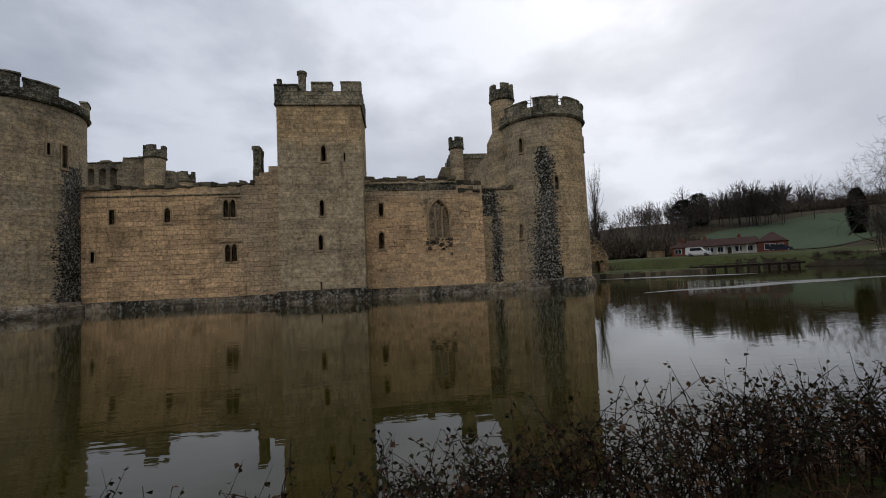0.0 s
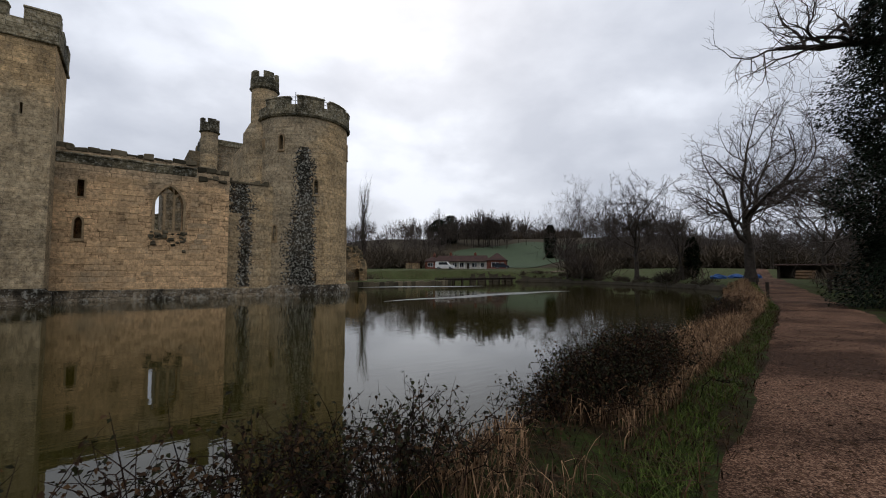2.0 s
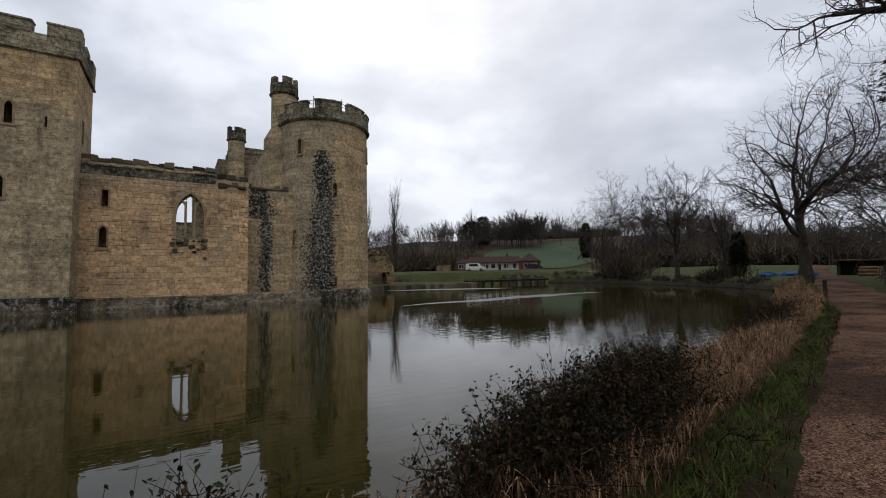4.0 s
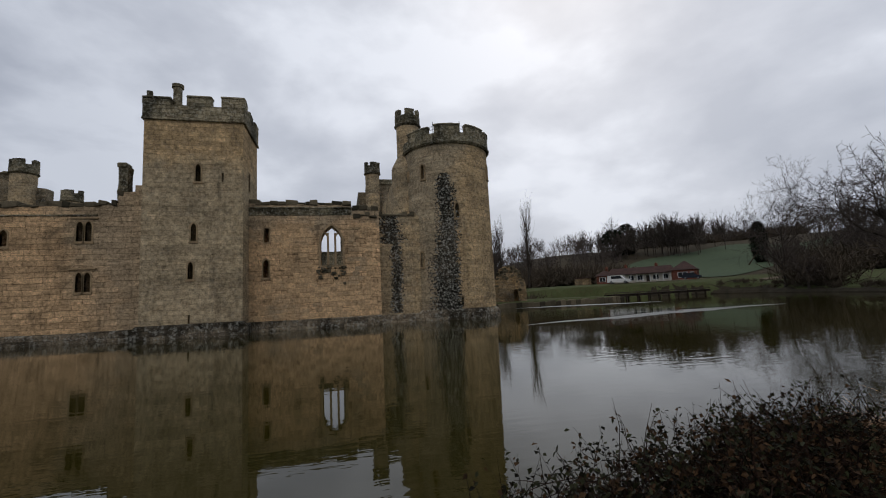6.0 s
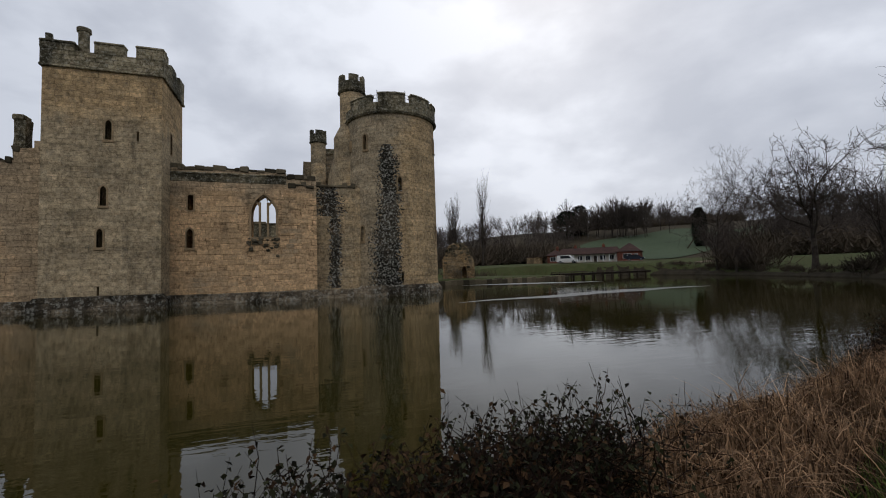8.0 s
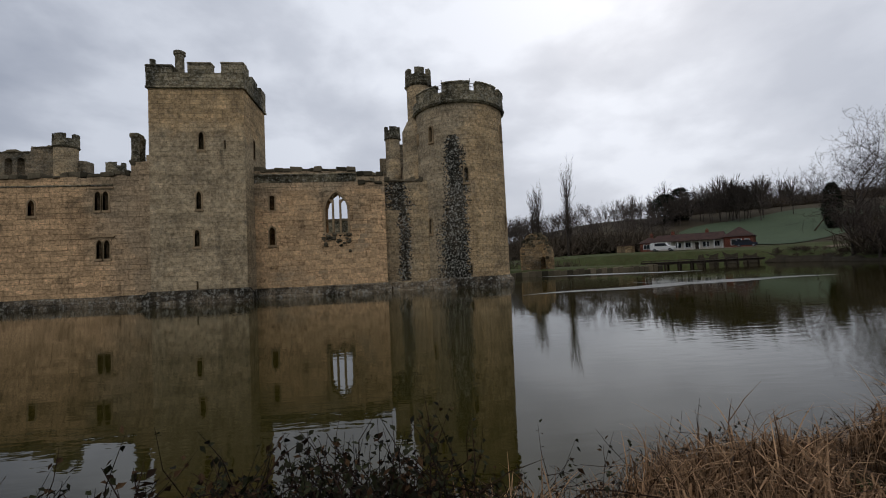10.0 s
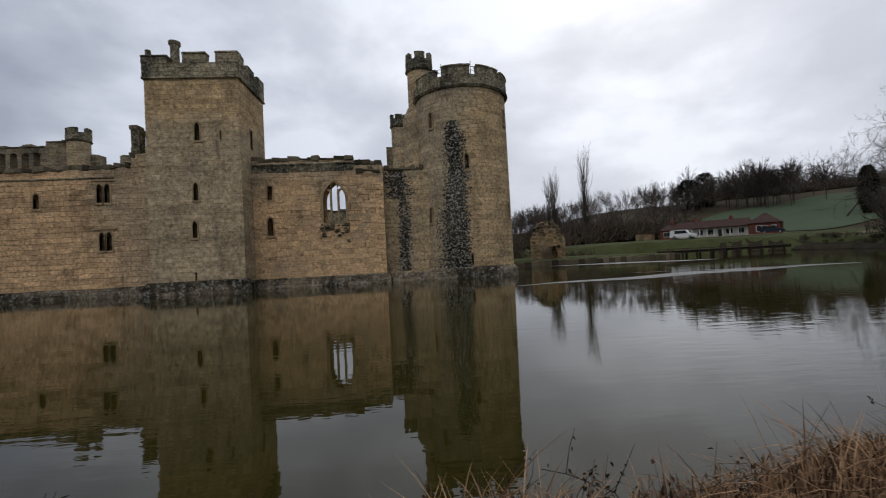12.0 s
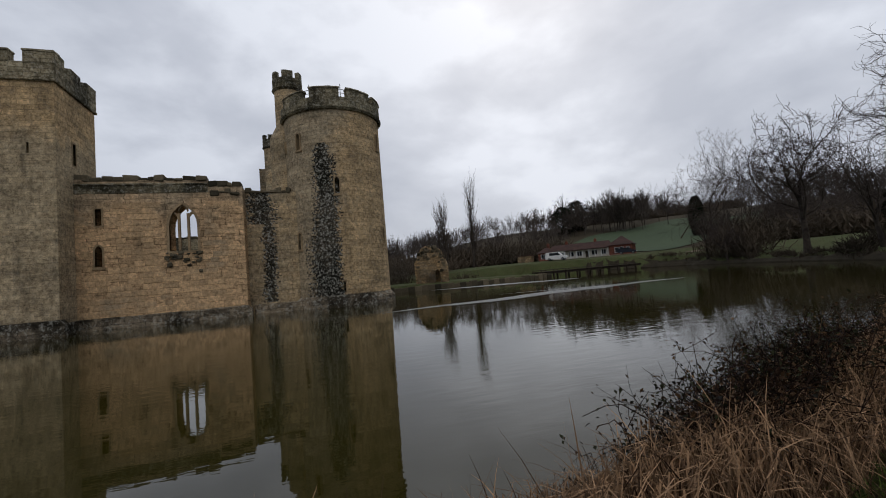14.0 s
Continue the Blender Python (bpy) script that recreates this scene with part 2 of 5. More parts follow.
def ground_material():
    """Short winter grass near, and leaf litter under the far woods."""
    m, nt, b = base_material("winter_grass", 0.95)
    p = world_pos(nt)
    n1, n2, n3 = noise_of(nt, p, 0.3, 6, 0.6, 0.4), noise_of(nt, p, 9.0, 6, 0.7), noise_of(nt, p, 1.6, 5, 0.65)
    c = mix(nt, ramp(nt, n1, ((0.35, 0.0), (0.65, 1.0))), (0.075, 0.092, 0.036), (0.056, 0.066, 0.026))
    c = mix(nt, ramp(nt, n3, ((0.46, 0.0), (0.6, 0.75))), c, (0.075, 0.07, 0.032))
    off = node(nt, "ShaderNodeVectorMath"); off.operation = "DISTANCE"
    off.inputs[1].default_value = (-5, -38, 2)
    nt.links.new(p, off.inputs[0])
    near = node(nt, "ShaderNodeMapRange", **{"From Min": 30.0, "From Max": 60.0, "To Min": 1.0, "To Max": 0.0})
    nt.links.new(off.outputs["Value"], near.inputs["Value"])
    c = mix(nt, near.outputs["Result"], c, mix(nt, ramp(nt, n3, ((0.42, 0.0), (0.58, 1.0))), (0.04, 0.056, 0.015), (0.035, 0.024, 0.014)))
    rng = node(nt, "ShaderNodeMapRange", **{"From Min": 158.0, "From Max": 166.0})
    nt.links.new(off.outputs["Value"], rng.inputs["Value"])
    c = mix(nt, rng.outputs["Result"], c, mix(nt, n1, (0.05, 0.04, 0.026), (0.075, 0.062, 0.04)))
    c = mix(nt, 0.9, c, ramp(nt, n2, ((0.25, 0.45), (0.75, 1.5))), "MULTIPLY")
    nt.links.new(c, b.inputs["Base Color"])
    bump(nt, b, n2, 1.0, 0.07)
    return m


M_GRASS = ground_material()
M_FIELD = mottled("hill_pasture", (0.08, 0.105, 0.062), (0.062, 0.083, 0.05), 0.03, 0.95, 0.2, 2.0, 0.1)
M_MUD = mottled("bank_mud", (0.055, 0.045, 0.03), (0.03, 0.026, 0.018), 0.8, 0.9, 0.8, 8.0, 0.05)
M_BARK = mottled("bark", (0.08, 0.066, 0.053), (0.028, 0.024, 0.02), 2.0, 0.95, 0.8, 16.0, 0.03)
M_TWIG = mottled("twigs", (0.1, 0.08, 0.068), (0.045, 0.037, 0.032), 0.6, 0.95, 0.1)
M_TWIGFAR = mottled("far_twigs", (0.1, 0.083, 0.07), (0.05, 0.042, 0.036), 0.05, 0.95, 0.1)
M_WOODS = mottled("far_thicket", (0.115, 0.088, 0.064), (0.055, 0.047, 0.035), 0.06, 0.95, 0.5, 1.2, 0.3)
M_EVER = per_object("evergreen_leaf", (0.014, 0.024, 0.01), (0.005, 0.01, 0.005), 0.7, 8.0, True)
M_IVY = per_object("ivy_leaf", (0.012, 0.02, 0.008), (0.003, 0.006, 0.003), 0.55, 8.0, True)
M_STEM = per_object("bramble_stem", (0.035, 0.02, 0.014), (0.008, 0.006, 0.005), 0.85, 20.0, True)
M_LEAF = per_object("bramble_leaf", (0.032, 0.034, 0.014), (0.007, 0.006, 0.004), 0.6, 20.0, True)
M_DEADLEAF = per_object("withered_leaf", (0.075, 0.042, 0.02), (0.01, 0.006, 0.004), 0.8, 20.0, True)
M_REED = per_object("dry_reed", (0.42, 0.26, 0.145), (0.028, 0.016, 0.01), 0.8, 14.0, True)
M_BLADE = per_object("grass_blade", (0.11, 0.15, 0.03), (0.022, 0.034, 0.009), 0.7, 14.0, True)


def path_material():
    m, nt, b = base_material("gravel_path", 0.95)
    p = world_pos(nt)
    v = node(nt, "ShaderNodeTexVoronoi", Scale=75.0)
    nt.links.new(p, v.inputs["Vector"])
    grit = ramp(nt, v.outputs["Color"], ((0.1, (0.035, 0.02, 0.014)), (0.5, (0.12, 0.062, 0.038)), (0.9, (0.33, 0.2, 0.13))))
    big = ramp(nt, noise_of(nt, p, 0.55, 6, 0.6, 0.5), ((0.4, 0.38), (0.6, 1.0)))
    c = mix(nt, 1.0, grit, big, "MULTIPLY")
    moss = ramp(nt, noise_of(nt, p, 0.9, 6, 0.7), ((0.6, 0.0), (0.72, 0.55)))
    c = mix(nt, moss, c, (0.05, 0.045, 0.028))
    nt.links.new(c, b.inputs["Base Color"])
    h = mix(nt, 0.5, v.outputs["Distance"], noise_of(nt, p, 5, 6, 0.6))
    bump(nt, b, h, 0.8, 0.025)
    return m


def water_material():
    m, nt, b = base_material("moat_water", 0.02)
    p = world_pos(nt)
    c = mix(nt, noise_of(nt, p, 0.08, 3), (0.021, 0.0178, 0.0028), (0.029, 0.0245, 0.0042))
    nt.links.new(c, b.inputs["Base Color"])
    b.inputs["IOR"].default_value = 1.33
    b.inputs["Specular IOR Level"].default_value = 0.5
    mp = node(nt, "ShaderNodeMapping", Scale=(0.5, 1.6, 1.0), Rotation=(0, 0, 0.25))
    nt.links.new(p, mp.inputs["Vector"])
    r1 = noise_of(nt, mp.outputs["Vector"], 2.6, 3, 0.5)
    r2 = noise_of(nt, mp.outputs["Vector"], 0.35, 3, 0.5)
    calm = ramp(nt, noise_of(nt, p, 0.09, 3, 0.5), ((0.4, 0.25), (0.62, 1.0)))
    h = mix(nt, 0.25, r1, r2)
    n = node(nt, "ShaderNodeBump", Distance=0.008)
    nt.links.new(calm, n.inputs["Strength"])
    nt.links.new(h, n.inputs["Height"])
    nt.links.new(n.outputs["Normal"], b.inputs["Normal"])
    return m


M_PATH = path_material()
M_WATER = water_material()
M_BRICK = stone("red_brick", (0.2, 0.07, 0.045), (0.14, 0.05, 0.035), (0.06, 0.03, 0.025), (0.6, 0.8), 0.24, 0.09, grey=(0.16, 0.08, 0.06))
M_RENDER = mottled("pale_render", (0.6, 0.57, 0.5), (0.5, 0.47, 0.41), 1.0, 0.9, 0.1)
M_ROOF = mottled("dark_roof_tiles", (0.085, 0.05, 0.042), (0.05, 0.034, 0.03), 0.8, 0.85, 0.5, 5.0, 0.05)
M_TIMBER = mottled("dark_timber", (0.07, 0.055, 0.042), (0.035, 0.028, 0.022), 1.5, 0.9, 0.5)
M_GLASS = mottled("dark_panes", (0.03, 0.035, 0.04), (0.02, 0.022, 0.025), 1.0, 0.08, 0.0)
M_WHITE = mottled("white_paint", (0.75, 0.75, 0.74), (0.66, 0.66, 0.65), 1.0, 0.35, 0.02)
M_CARDARK = mottled("dark_car_paint", (0.03, 0.035, 0.05), (0.02, 0.025, 0.035), 1.0, 0.25, 0.02)
M_TYRE = mottled("tyre_rubber", (0.02, 0.02, 0.02), (0.012, 0.012, 0.012), 5.0, 0.9, 0.2)
M_TARP = mottled("blue_tarpaulin", (0.05, 0.12, 0.3), (0.03, 0.07, 0.2), 1.2, 0.5, 0.4, 3.0, 0.06)
M_LOG = mottled("cut_logs", (0.24, 0.15, 0.085), (0.1, 0.065, 0.04), 2.0, 0.9, 0.5)
M_TRACK = mottled("bare_track", (0.2, 0.155, 0.11), (0.14, 0.11, 0.078), 0.8, 0.95, 0.4)
M_METAL = mottled("galvanised_wire", (0.3, 0.31, 0.32), (0.2, 0.21, 0.22), 3.0, 0.45, 0.1, 14.0, 0.01, 0.9)


def wake_sheen_material():
    """Water stirred by a breath of wind: a broken surface, sky sheen painted into its colour."""
    m, nt, b = base_material("stirred_water_sheen", 0.3)
    # pale grey base stands in for the bright sky mirrored by ripples
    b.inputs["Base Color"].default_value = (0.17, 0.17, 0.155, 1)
    b.inputs["IOR"].default_value = 1.33
    b.inputs["Specular IOR Level"].default_value = 0.5
    mp = node(nt, "ShaderNodeMapping", Scale=(0.8, 3.5, 1.0))
    nt.links.new(world_pos(nt), mp.inputs["Vector"])
    bump(nt, b, noise_of(nt, mp.outputs["Vector"], 2.0, 4, 0.6), 0.8, 0.25)
    return m


M_WAKE_SHEEN = wake_sheen_material()


# ---------------------------------------------------------------- mesh helpers
def finish(name, me, material, parent=None, label="", uv=None, smooth=False):
    """Links a mesh as one object; uv: None for box mapping in metres, or (cx, cy, r) for a round wall."""
    if uv is not False and len(me.polygons) < 60000:
        lay = me.uv_layers.new(name="UVMap")
        for poly in me.polygons:
            n = poly.normal
            for li in poly.loop_indices:
                co = me.vertices[me.loops[li].vertex_index].co
                if uv and abs(n.z) < 0.7:
                    a = math.atan2(co.y - uv[1], co.x - uv[0])
                    if poly.center.x < uv[0] and a < 0 and poly.center.y > uv[1]:
                        a += 2 * math.pi
                    lay.data[li].uv = (a * uv[2], co.z)
                elif abs(n.z) > 0.7:
                    lay.data[li].uv = (co.x, co.y)
                elif abs(n.x) > abs(n.y):
                    lay.data[li].uv = (co.y + 0.31, co.z)
                else:
                    lay.data[li].uv = (co.x, co.z)
    if smooth:
        me.shade_smooth()
    if material:
        me.materials.append(material)
    ob = new(name, me)
    if parent:
        ob.parent = parent
    if label:
        ob["label"] = label
    return ob


def part(name, bm, material, parent=None, label="", uv=None, smooth=False):
    me = bpy.data.meshes.new(name)
    bmesh.ops.recalc_face_normals(bm, faces=bm.faces)
    bm.to_mesh(me)
    bm.free()
    return finish(name, me, material, parent, label, uv, smooth)


def from_lists(name, verts, faces, material, parent=None, label="", smooth=False):
    me = bpy.data.meshes.new(name)
    me.from_pydata(verts, [], faces)
    return finish(name, me, material, parent, label, False, smooth)


def thing(name, label, category, group="", kind="", at=(0, 0, 0)):
    ob = new(name)
    ob.location = at
    return tagged(ob, label, category, group, kind)


def bm_box(bm, x0, x1, y0, y1, z0, z1, bevel=0.0):
    r = bmesh.ops.create_cube(bm, size=1.0)["verts"]
    for v in r:
        v.co = Vector((x0 + (v.co.x + 0.5) * (x1 - x0), y0 + (v.co.y + 0.5) * (y1 - y0), z0 + (v.co.z + 0.5) * (z1 - z0)))
    if bevel:
        edges = list({e for v in r for e in v.link_edges})
        bmesh.ops.bevel(bm, geom=edges, offset=bevel, segments=1, affect="EDGES")
    return r


def box(x0, x1, y0, y1, z0, z1, bevel=0.0):
    bm = bmesh.new()
    bm_box(bm, x0, x1, y0, y1, z0, z1, bevel)
    return bm


def bm_prism(bm, pts, y0, y1):
    """A solid from an outline in x and z, drawn out along y."""
    a = [bm.verts.new((x, y0, z)) for x, z in pts]
    b = [bm.verts.new((x, y1, z)) for x, z in pts]
    bm.faces.new(a)
    bm.faces.new(list(reversed(b)))
    for i in range(len(pts)):
        j = (i + 1) % len(pts)
        bm.faces.new((a[j], a[i], b[i], b[j]))


def ring(cx, cy, r0, r1, z0, z1, n=72, top_r=None, a0=0.0, a1=2 * math.pi):
    """A round wall (or an arc of one) with thickness; top_r: outer radius at the top."""
    bm = bmesh.new()
    full = abs(a1 - a0 - 2 * math.pi) < 1e-6
    cnt = n if full else n + 1
    rows = []
    for i in range(cnt):
        a = a0 + (a1 - a0) * i / n
        c, s = math.cos(a), math.sin(a)
        tr = r1 if top_r is None else top_r
        rows.append([bm.verts.new((cx + r * c, cy + r * s, z)) for r, z in ((r0, z0), (r1, z0), (tr, z1), (r0, z1))])
    for i in range(n):
        p, q = rows[i], rows[(i + 1) % cnt]
        for k in range(4):
            m = (k + 1) % 4
            bm.faces.new((p[k], q[k], q[m], p[m]))
    if not full:
        bm.faces.new(rows[0])
        bm.faces.new(list(reversed(rows[-1])))
    return bm


def disc(cx, cy, r, z0, z1, n=48):
    bm = bmesh.new()
    a = [bm.verts.new((cx + r * math.cos(2 * math.pi * i / n), cy + r * math.sin(2 * math.pi * i / n), z0)) for i in range(n)]
    b = [bm.verts.new((v.co.x, v.co.y, z1)) for v in a]
    bm.faces.new(list(reversed(a)))
    bm.faces.new(b)
    for i in range(n):
        bm.faces.new((a[i], a[(i + 1) % n], b[(i + 1) % n], b[i]))
    return bm


def arch(w, h, kind="point", n=5):
    """Outline of an opening, its foot in the middle at 0, 0."""
    if kind == "rect":
        return [(-w / 2, 0), (w / 2, 0), (w / 2, h), (-w / 2, h)]
    side = []
    rise = w * 0.866 if kind == "point" else w * 0.5
    s = h - rise
    for i in range(n + 1):
        f = i / n
        if kind == "point":
            side.append((-w / 2 + w * math.cos(f * math.pi / 3), s + w * math.sin(f * math.pi / 3)))
        else:
            side.append((w / 2 * math.cos(f * math.pi / 2), s + rise * math.sin(f * math.pi / 2)))
    side[-1] = (0.0, h)
    return [(-w / 2, 0), (w / 2, 0)] + side + [(-x, z) for x, z in reversed(side[:-1])]


def opening_cutter(m, w, h, depth, kind="point"):
    """A prism for an opening: local y runs into the wall, from -0.6 to depth."""
    bm = bmesh.new()
    bm_prism(bm, arch(w, h, kind), -0.6, depth)
    bmesh.ops.transform(bm, matrix=m, verts=bm.verts)
    return bm


def carve(bm, cutters):
    """Cuts the openings out of a solid and gives back the cut bmesh."""
    me = bpy.data.meshes.new("solid")
    bmesh.ops.recalc_face_normals(bm, faces=bm.faces)
    bm.to_mesh(me)
    bm.free()
    ob = new("solid", me)
    cut = bmesh.new()
    for c in cutters:
        t = bpy.data.meshes.new("cut")
        bmesh.ops.recalc_face_normals(c, faces=c.faces)
        c.to_mesh(t)
        c.free()
        cut.from_mesh(t)
        bpy.data.meshes.remove(t)
    cme = bpy.data.meshes.new("cut")
    cut.to_mesh(cme)
    cut.free()
    cob = new("cut", cme)
    mod = ob.modifiers.new("cut", "BOOLEAN")
    mod.operation, mod.object, mod.solver = "DIFFERENCE", cob, "EXACT"
    bpy.context.view_layer.update()
    res = bpy.data.meshes.new_from_object(ob.evaluated_get(bpy.context.evaluated_depsgraph_get()))
    bpy.data.objects.remove(ob)
    bpy.data.objects.remove(cob)
    out = bmesh.new()
    out.from_mesh(res)
    bpy.data.meshes.remove(res)
    return out


def surround(m, w, h, kind, t=0.11, depth=0.3, proud=0.025):
    """The dressed stone border of an opening."""
    inner, outer = arch(w, h, kind), [(x * (w + 2 * t) / w, z * (h + t) / h if z > 0 else -t * 0.9) for x, z in arch(w, h, kind)]
    bm = bmesh.new()
    loops = []
    for pts, y in ((inner, -proud), (outer, -proud), (outer, depth), (inner, depth)):
        loops.append([bm.verts.new((x, y, z)) for x, z in pts])
    n = len(inner)
    for k in range(4):
        a, b = loops[k], loops[(k + 1) % 4]
        for i in range(n):
            bm.faces.new((a[i], a[(i + 1) % n], b[(i + 1) % n], b[i]))
    bmesh.ops.transform(bm, matrix=m, verts=bm.verts)
    return bm


def roughen(bm, amount, scale=1.5, zmin=-99):
    for v in bm.verts:
        if v.co.z > zmin:
            v.co += noise.noise_vector(v.co * scale) * amount


def flat_at(x, y, z):
    return pose(x, y, z)


def round_at(cx, cy, r, deg, z):
    """The pose of an opening on a round wall: local -y points outwards."""
    a = radians(deg)
    return pose(cx + r * math.cos(a), cy + r * math.sin(a), z, 0, 0, deg + 90)


# ---------------------------------------------------------------- ground, moat and path
def path_edge(x):
    return -35.55 + 0.255 * x + 0.08 * max(x - 16.0, 0.0)


def water_edge(x):
    wide = np.interp(x, (-60, -9, -4, 0, 2, 5, 10, 15, 30, 48), (3.2, 3.0, 2.6, 2.3, 2.15, 2.1, 2.0, 2.1, 2.4, 3.0))
    return float(path_edge(x) + wide + 0.12 * math.sin(x * 0.9) + 0.08 * math.sin(x * 2.3 + 1))


SHORE = [(x, water_edge(x)) for x in np.arange(-90, 48, 1.0)] + [(52, -13), (57, -6), (62, 3), (66, 13), (69, 24), (68, 35), (62, 45), (50, 53), (10, 60), (-72, 60), (-84, 32), (-92, 8), (-96, -20)]
ISLE = [(12, 19), (24, 20), (36, 22.5), (41, 24.5), (42, 29), (34, 40), (19, 42), (11, 34)]


def signed(poly, X, Y):
    """Distance to a closed line, negative inside."""
    d = np.full(X.shape, 1e9)
    inside = np.zeros(X.shape, bool)
    n = len(poly)
    for i in range(n):
        (x0, y0), (x1, y1) = poly[i], poly[(i + 1) % n]
        dx, dy = x1 - x0, y1 - y0
        t = np.clip(((X - x0) * dx + (Y - y0) * dy) / (dx * dx + dy * dy), 0, 1)
        d = np.minimum(d, np.hypot(X - x0 - t * dx, Y - y0 - t * dy))
        cond = (y0 > Y) != (y1 > Y)
        inside ^= cond & (X < (x1 - x0) * (Y - y0) / (y1 - y0 + 1e-12) + x0)
    return np.where(inside, -d, d)


def sstep(a, b, v):
    t = np.clip((v - a) / (b - a), 0, 1)
    return t * t * (3 - 2 * t)


def land(X, Y):
    X, Y = np.asarray(X, float), np.asarray(Y, float)
    s = signed(SHORE, X, Y)
    isl = signed(ISLE, X, Y)
    az = np.degrees(np.arctan2(X + 5, Y + 38))
    r = np.hypot(X + 5, Y + 38)
    hill = sstep(2, 30, az) * (1 - 0.55 * sstep(62, 82, az)) * (1 - sstep(110, 150, az))
    up = 2.3 * sstep(82, 114, r) + 22 * sstep(150, 330, r) + 11 * sstep(330, 900, r)
    out = 0.45 + 0.25 * sstep(2, 12, s) + hill * up + 2.5 * sstep(80, 300, r) + 0.6 * sstep(18, 58, X) * (1 - sstep(-8, 20, Y))
    h = -1.2 + (out + 1.2) * sstep(-0.6, 0.7, s)
    return np.maximum(h, -1.2 + 2.0 * sstep(0.6, -0.5, isl))


def axis(*spans):
    vals = []
    for a, b, step in spans:
        vals += list(np.arange(a, b, step))
    return np.array(vals + [spans[-1][1]])


def sheet(name, xs, ys, height, material, label="", lift=0.0):
    X, Y = np.meshgrid(xs, ys)
    Z = height(X, Y) + lift
    verts = np.stack([X.ravel(), Y.ravel(), Z.ravel()], 1)
    nx, ny = len(xs), len(ys)
    i, j = np.meshgrid(np.arange(nx - 1), np.arange(ny - 1))
    a = (j * nx + i).ravel()
    faces = np.stack([a, a + 1, a + nx + 1, a + nx], 1)
    me = bpy.data.meshes.new(name)
    me.from_pydata(verts.tolist(), [], faces.tolist())
    return finish(name, me, material, None, label, False, True)


def bumpy_land(X, Y):
    return land(X, Y) + 0.04 * np.sin(X * 1.7 + Y) * np.sin(Y * 2.1 - X * 0.6) * (np.abs(Y + 34) < 12)


GX = axis((-1800, -400, 200), (-400, -80, 20), (-80, -16, 2), (-16, 22, 0.45), (22, 120, 1.6), (120, 400, 10), (400, 2000, 160))
GY = axis((-900, -120, 80), (-120, -48, 6), (-46, -26, 0.35), (-26, 70, 1.6), (70, 400, 10), (400, 2200, 180))
GZ = bumpy_land(*np.meshgrid(GX, GY)).tolist()
GXL, GYL = GX.tolist(), GY.tolist()


def cell(vals, v):
    lo, hi = 0, len(vals) - 1
    while hi - lo > 1:
        m = (lo + hi) // 2
        if vals[m] <= v:
            lo = m
        else:
            hi = m
    return lo, min(max((v - vals[lo]) / (vals[lo + 1] - vals[lo]), 0.0), 1.0)


def ground_z(x, y):
    """Height of the ground sheet."""
    (i, u), (j, v) = cell(GXL, x), cell(GYL, y)
    return (GZ[j][i] * (1 - u) + GZ[j][i + 1] * u) * (1 - v) + (GZ[j + 1][i] * (1 - u) + GZ[j + 1][i + 1] * u) * v


tagged(sheet("ground", GX, GY, bumpy_land, M_GRASS), "damp winter grass ground round the moat and up the hills", "ground", kind="structure")


def water_sheet():
    bm = bmesh.new()
    bmesh.ops.create_grid(bm, x_segments=8, y_segments=8, size=1.0)
    for v in bm.verts:
        v.co = Vector((-10 + v.co.x * 95, 10 + v.co.y * 62, 0.0))
    return tagged(part("water", bm, M_WATER, uv=False), "still olive-brown moat water mirroring the castle and clouds", "water", kind="structure")


water_sheet()


def path_sheet():
    verts, faces = [], []
    xs = list(np.arange(-40, -14, 0.5)) + list(np.arange(-14, 20, 0.2)) + list(np.arange(20, 125, 2.0))
    cross = np.linspace(0, 1, 9)
    for x in xs:
        e = path_edge(x) + 0.38 + 0.12 * noise.noise(Vector((x * 0.6, 3, 0))) + 0.05 * noise.noise(Vector((x * 1.7, 9, 0)))
        wid = 2.95 + 0.25 * noise.noise(Vector((x * 0.3, 7, 0))) + 0.006 * max(x, 0)
        for c in cross:
            y = e - wid * c
            z = ground_z(x, y) + 0.03 * math.sin(c * math.pi) + (0.016 if 0 < c < 1 else -0.03)
            verts.append((x, y, z))
    n = len(cross)
    for i in range(len(xs) - 1):
        for k in range(n - 1):
            a = i * n + k
            faces.append((a, a + 1, a + n + 1, a + n))
    ob = from_lists("path", verts, faces, M_PATH, smooth=True)
    return tagged(ob, "reddish brown gravel footpath along the moat bank", "path", kind="structure")


path_sheet()


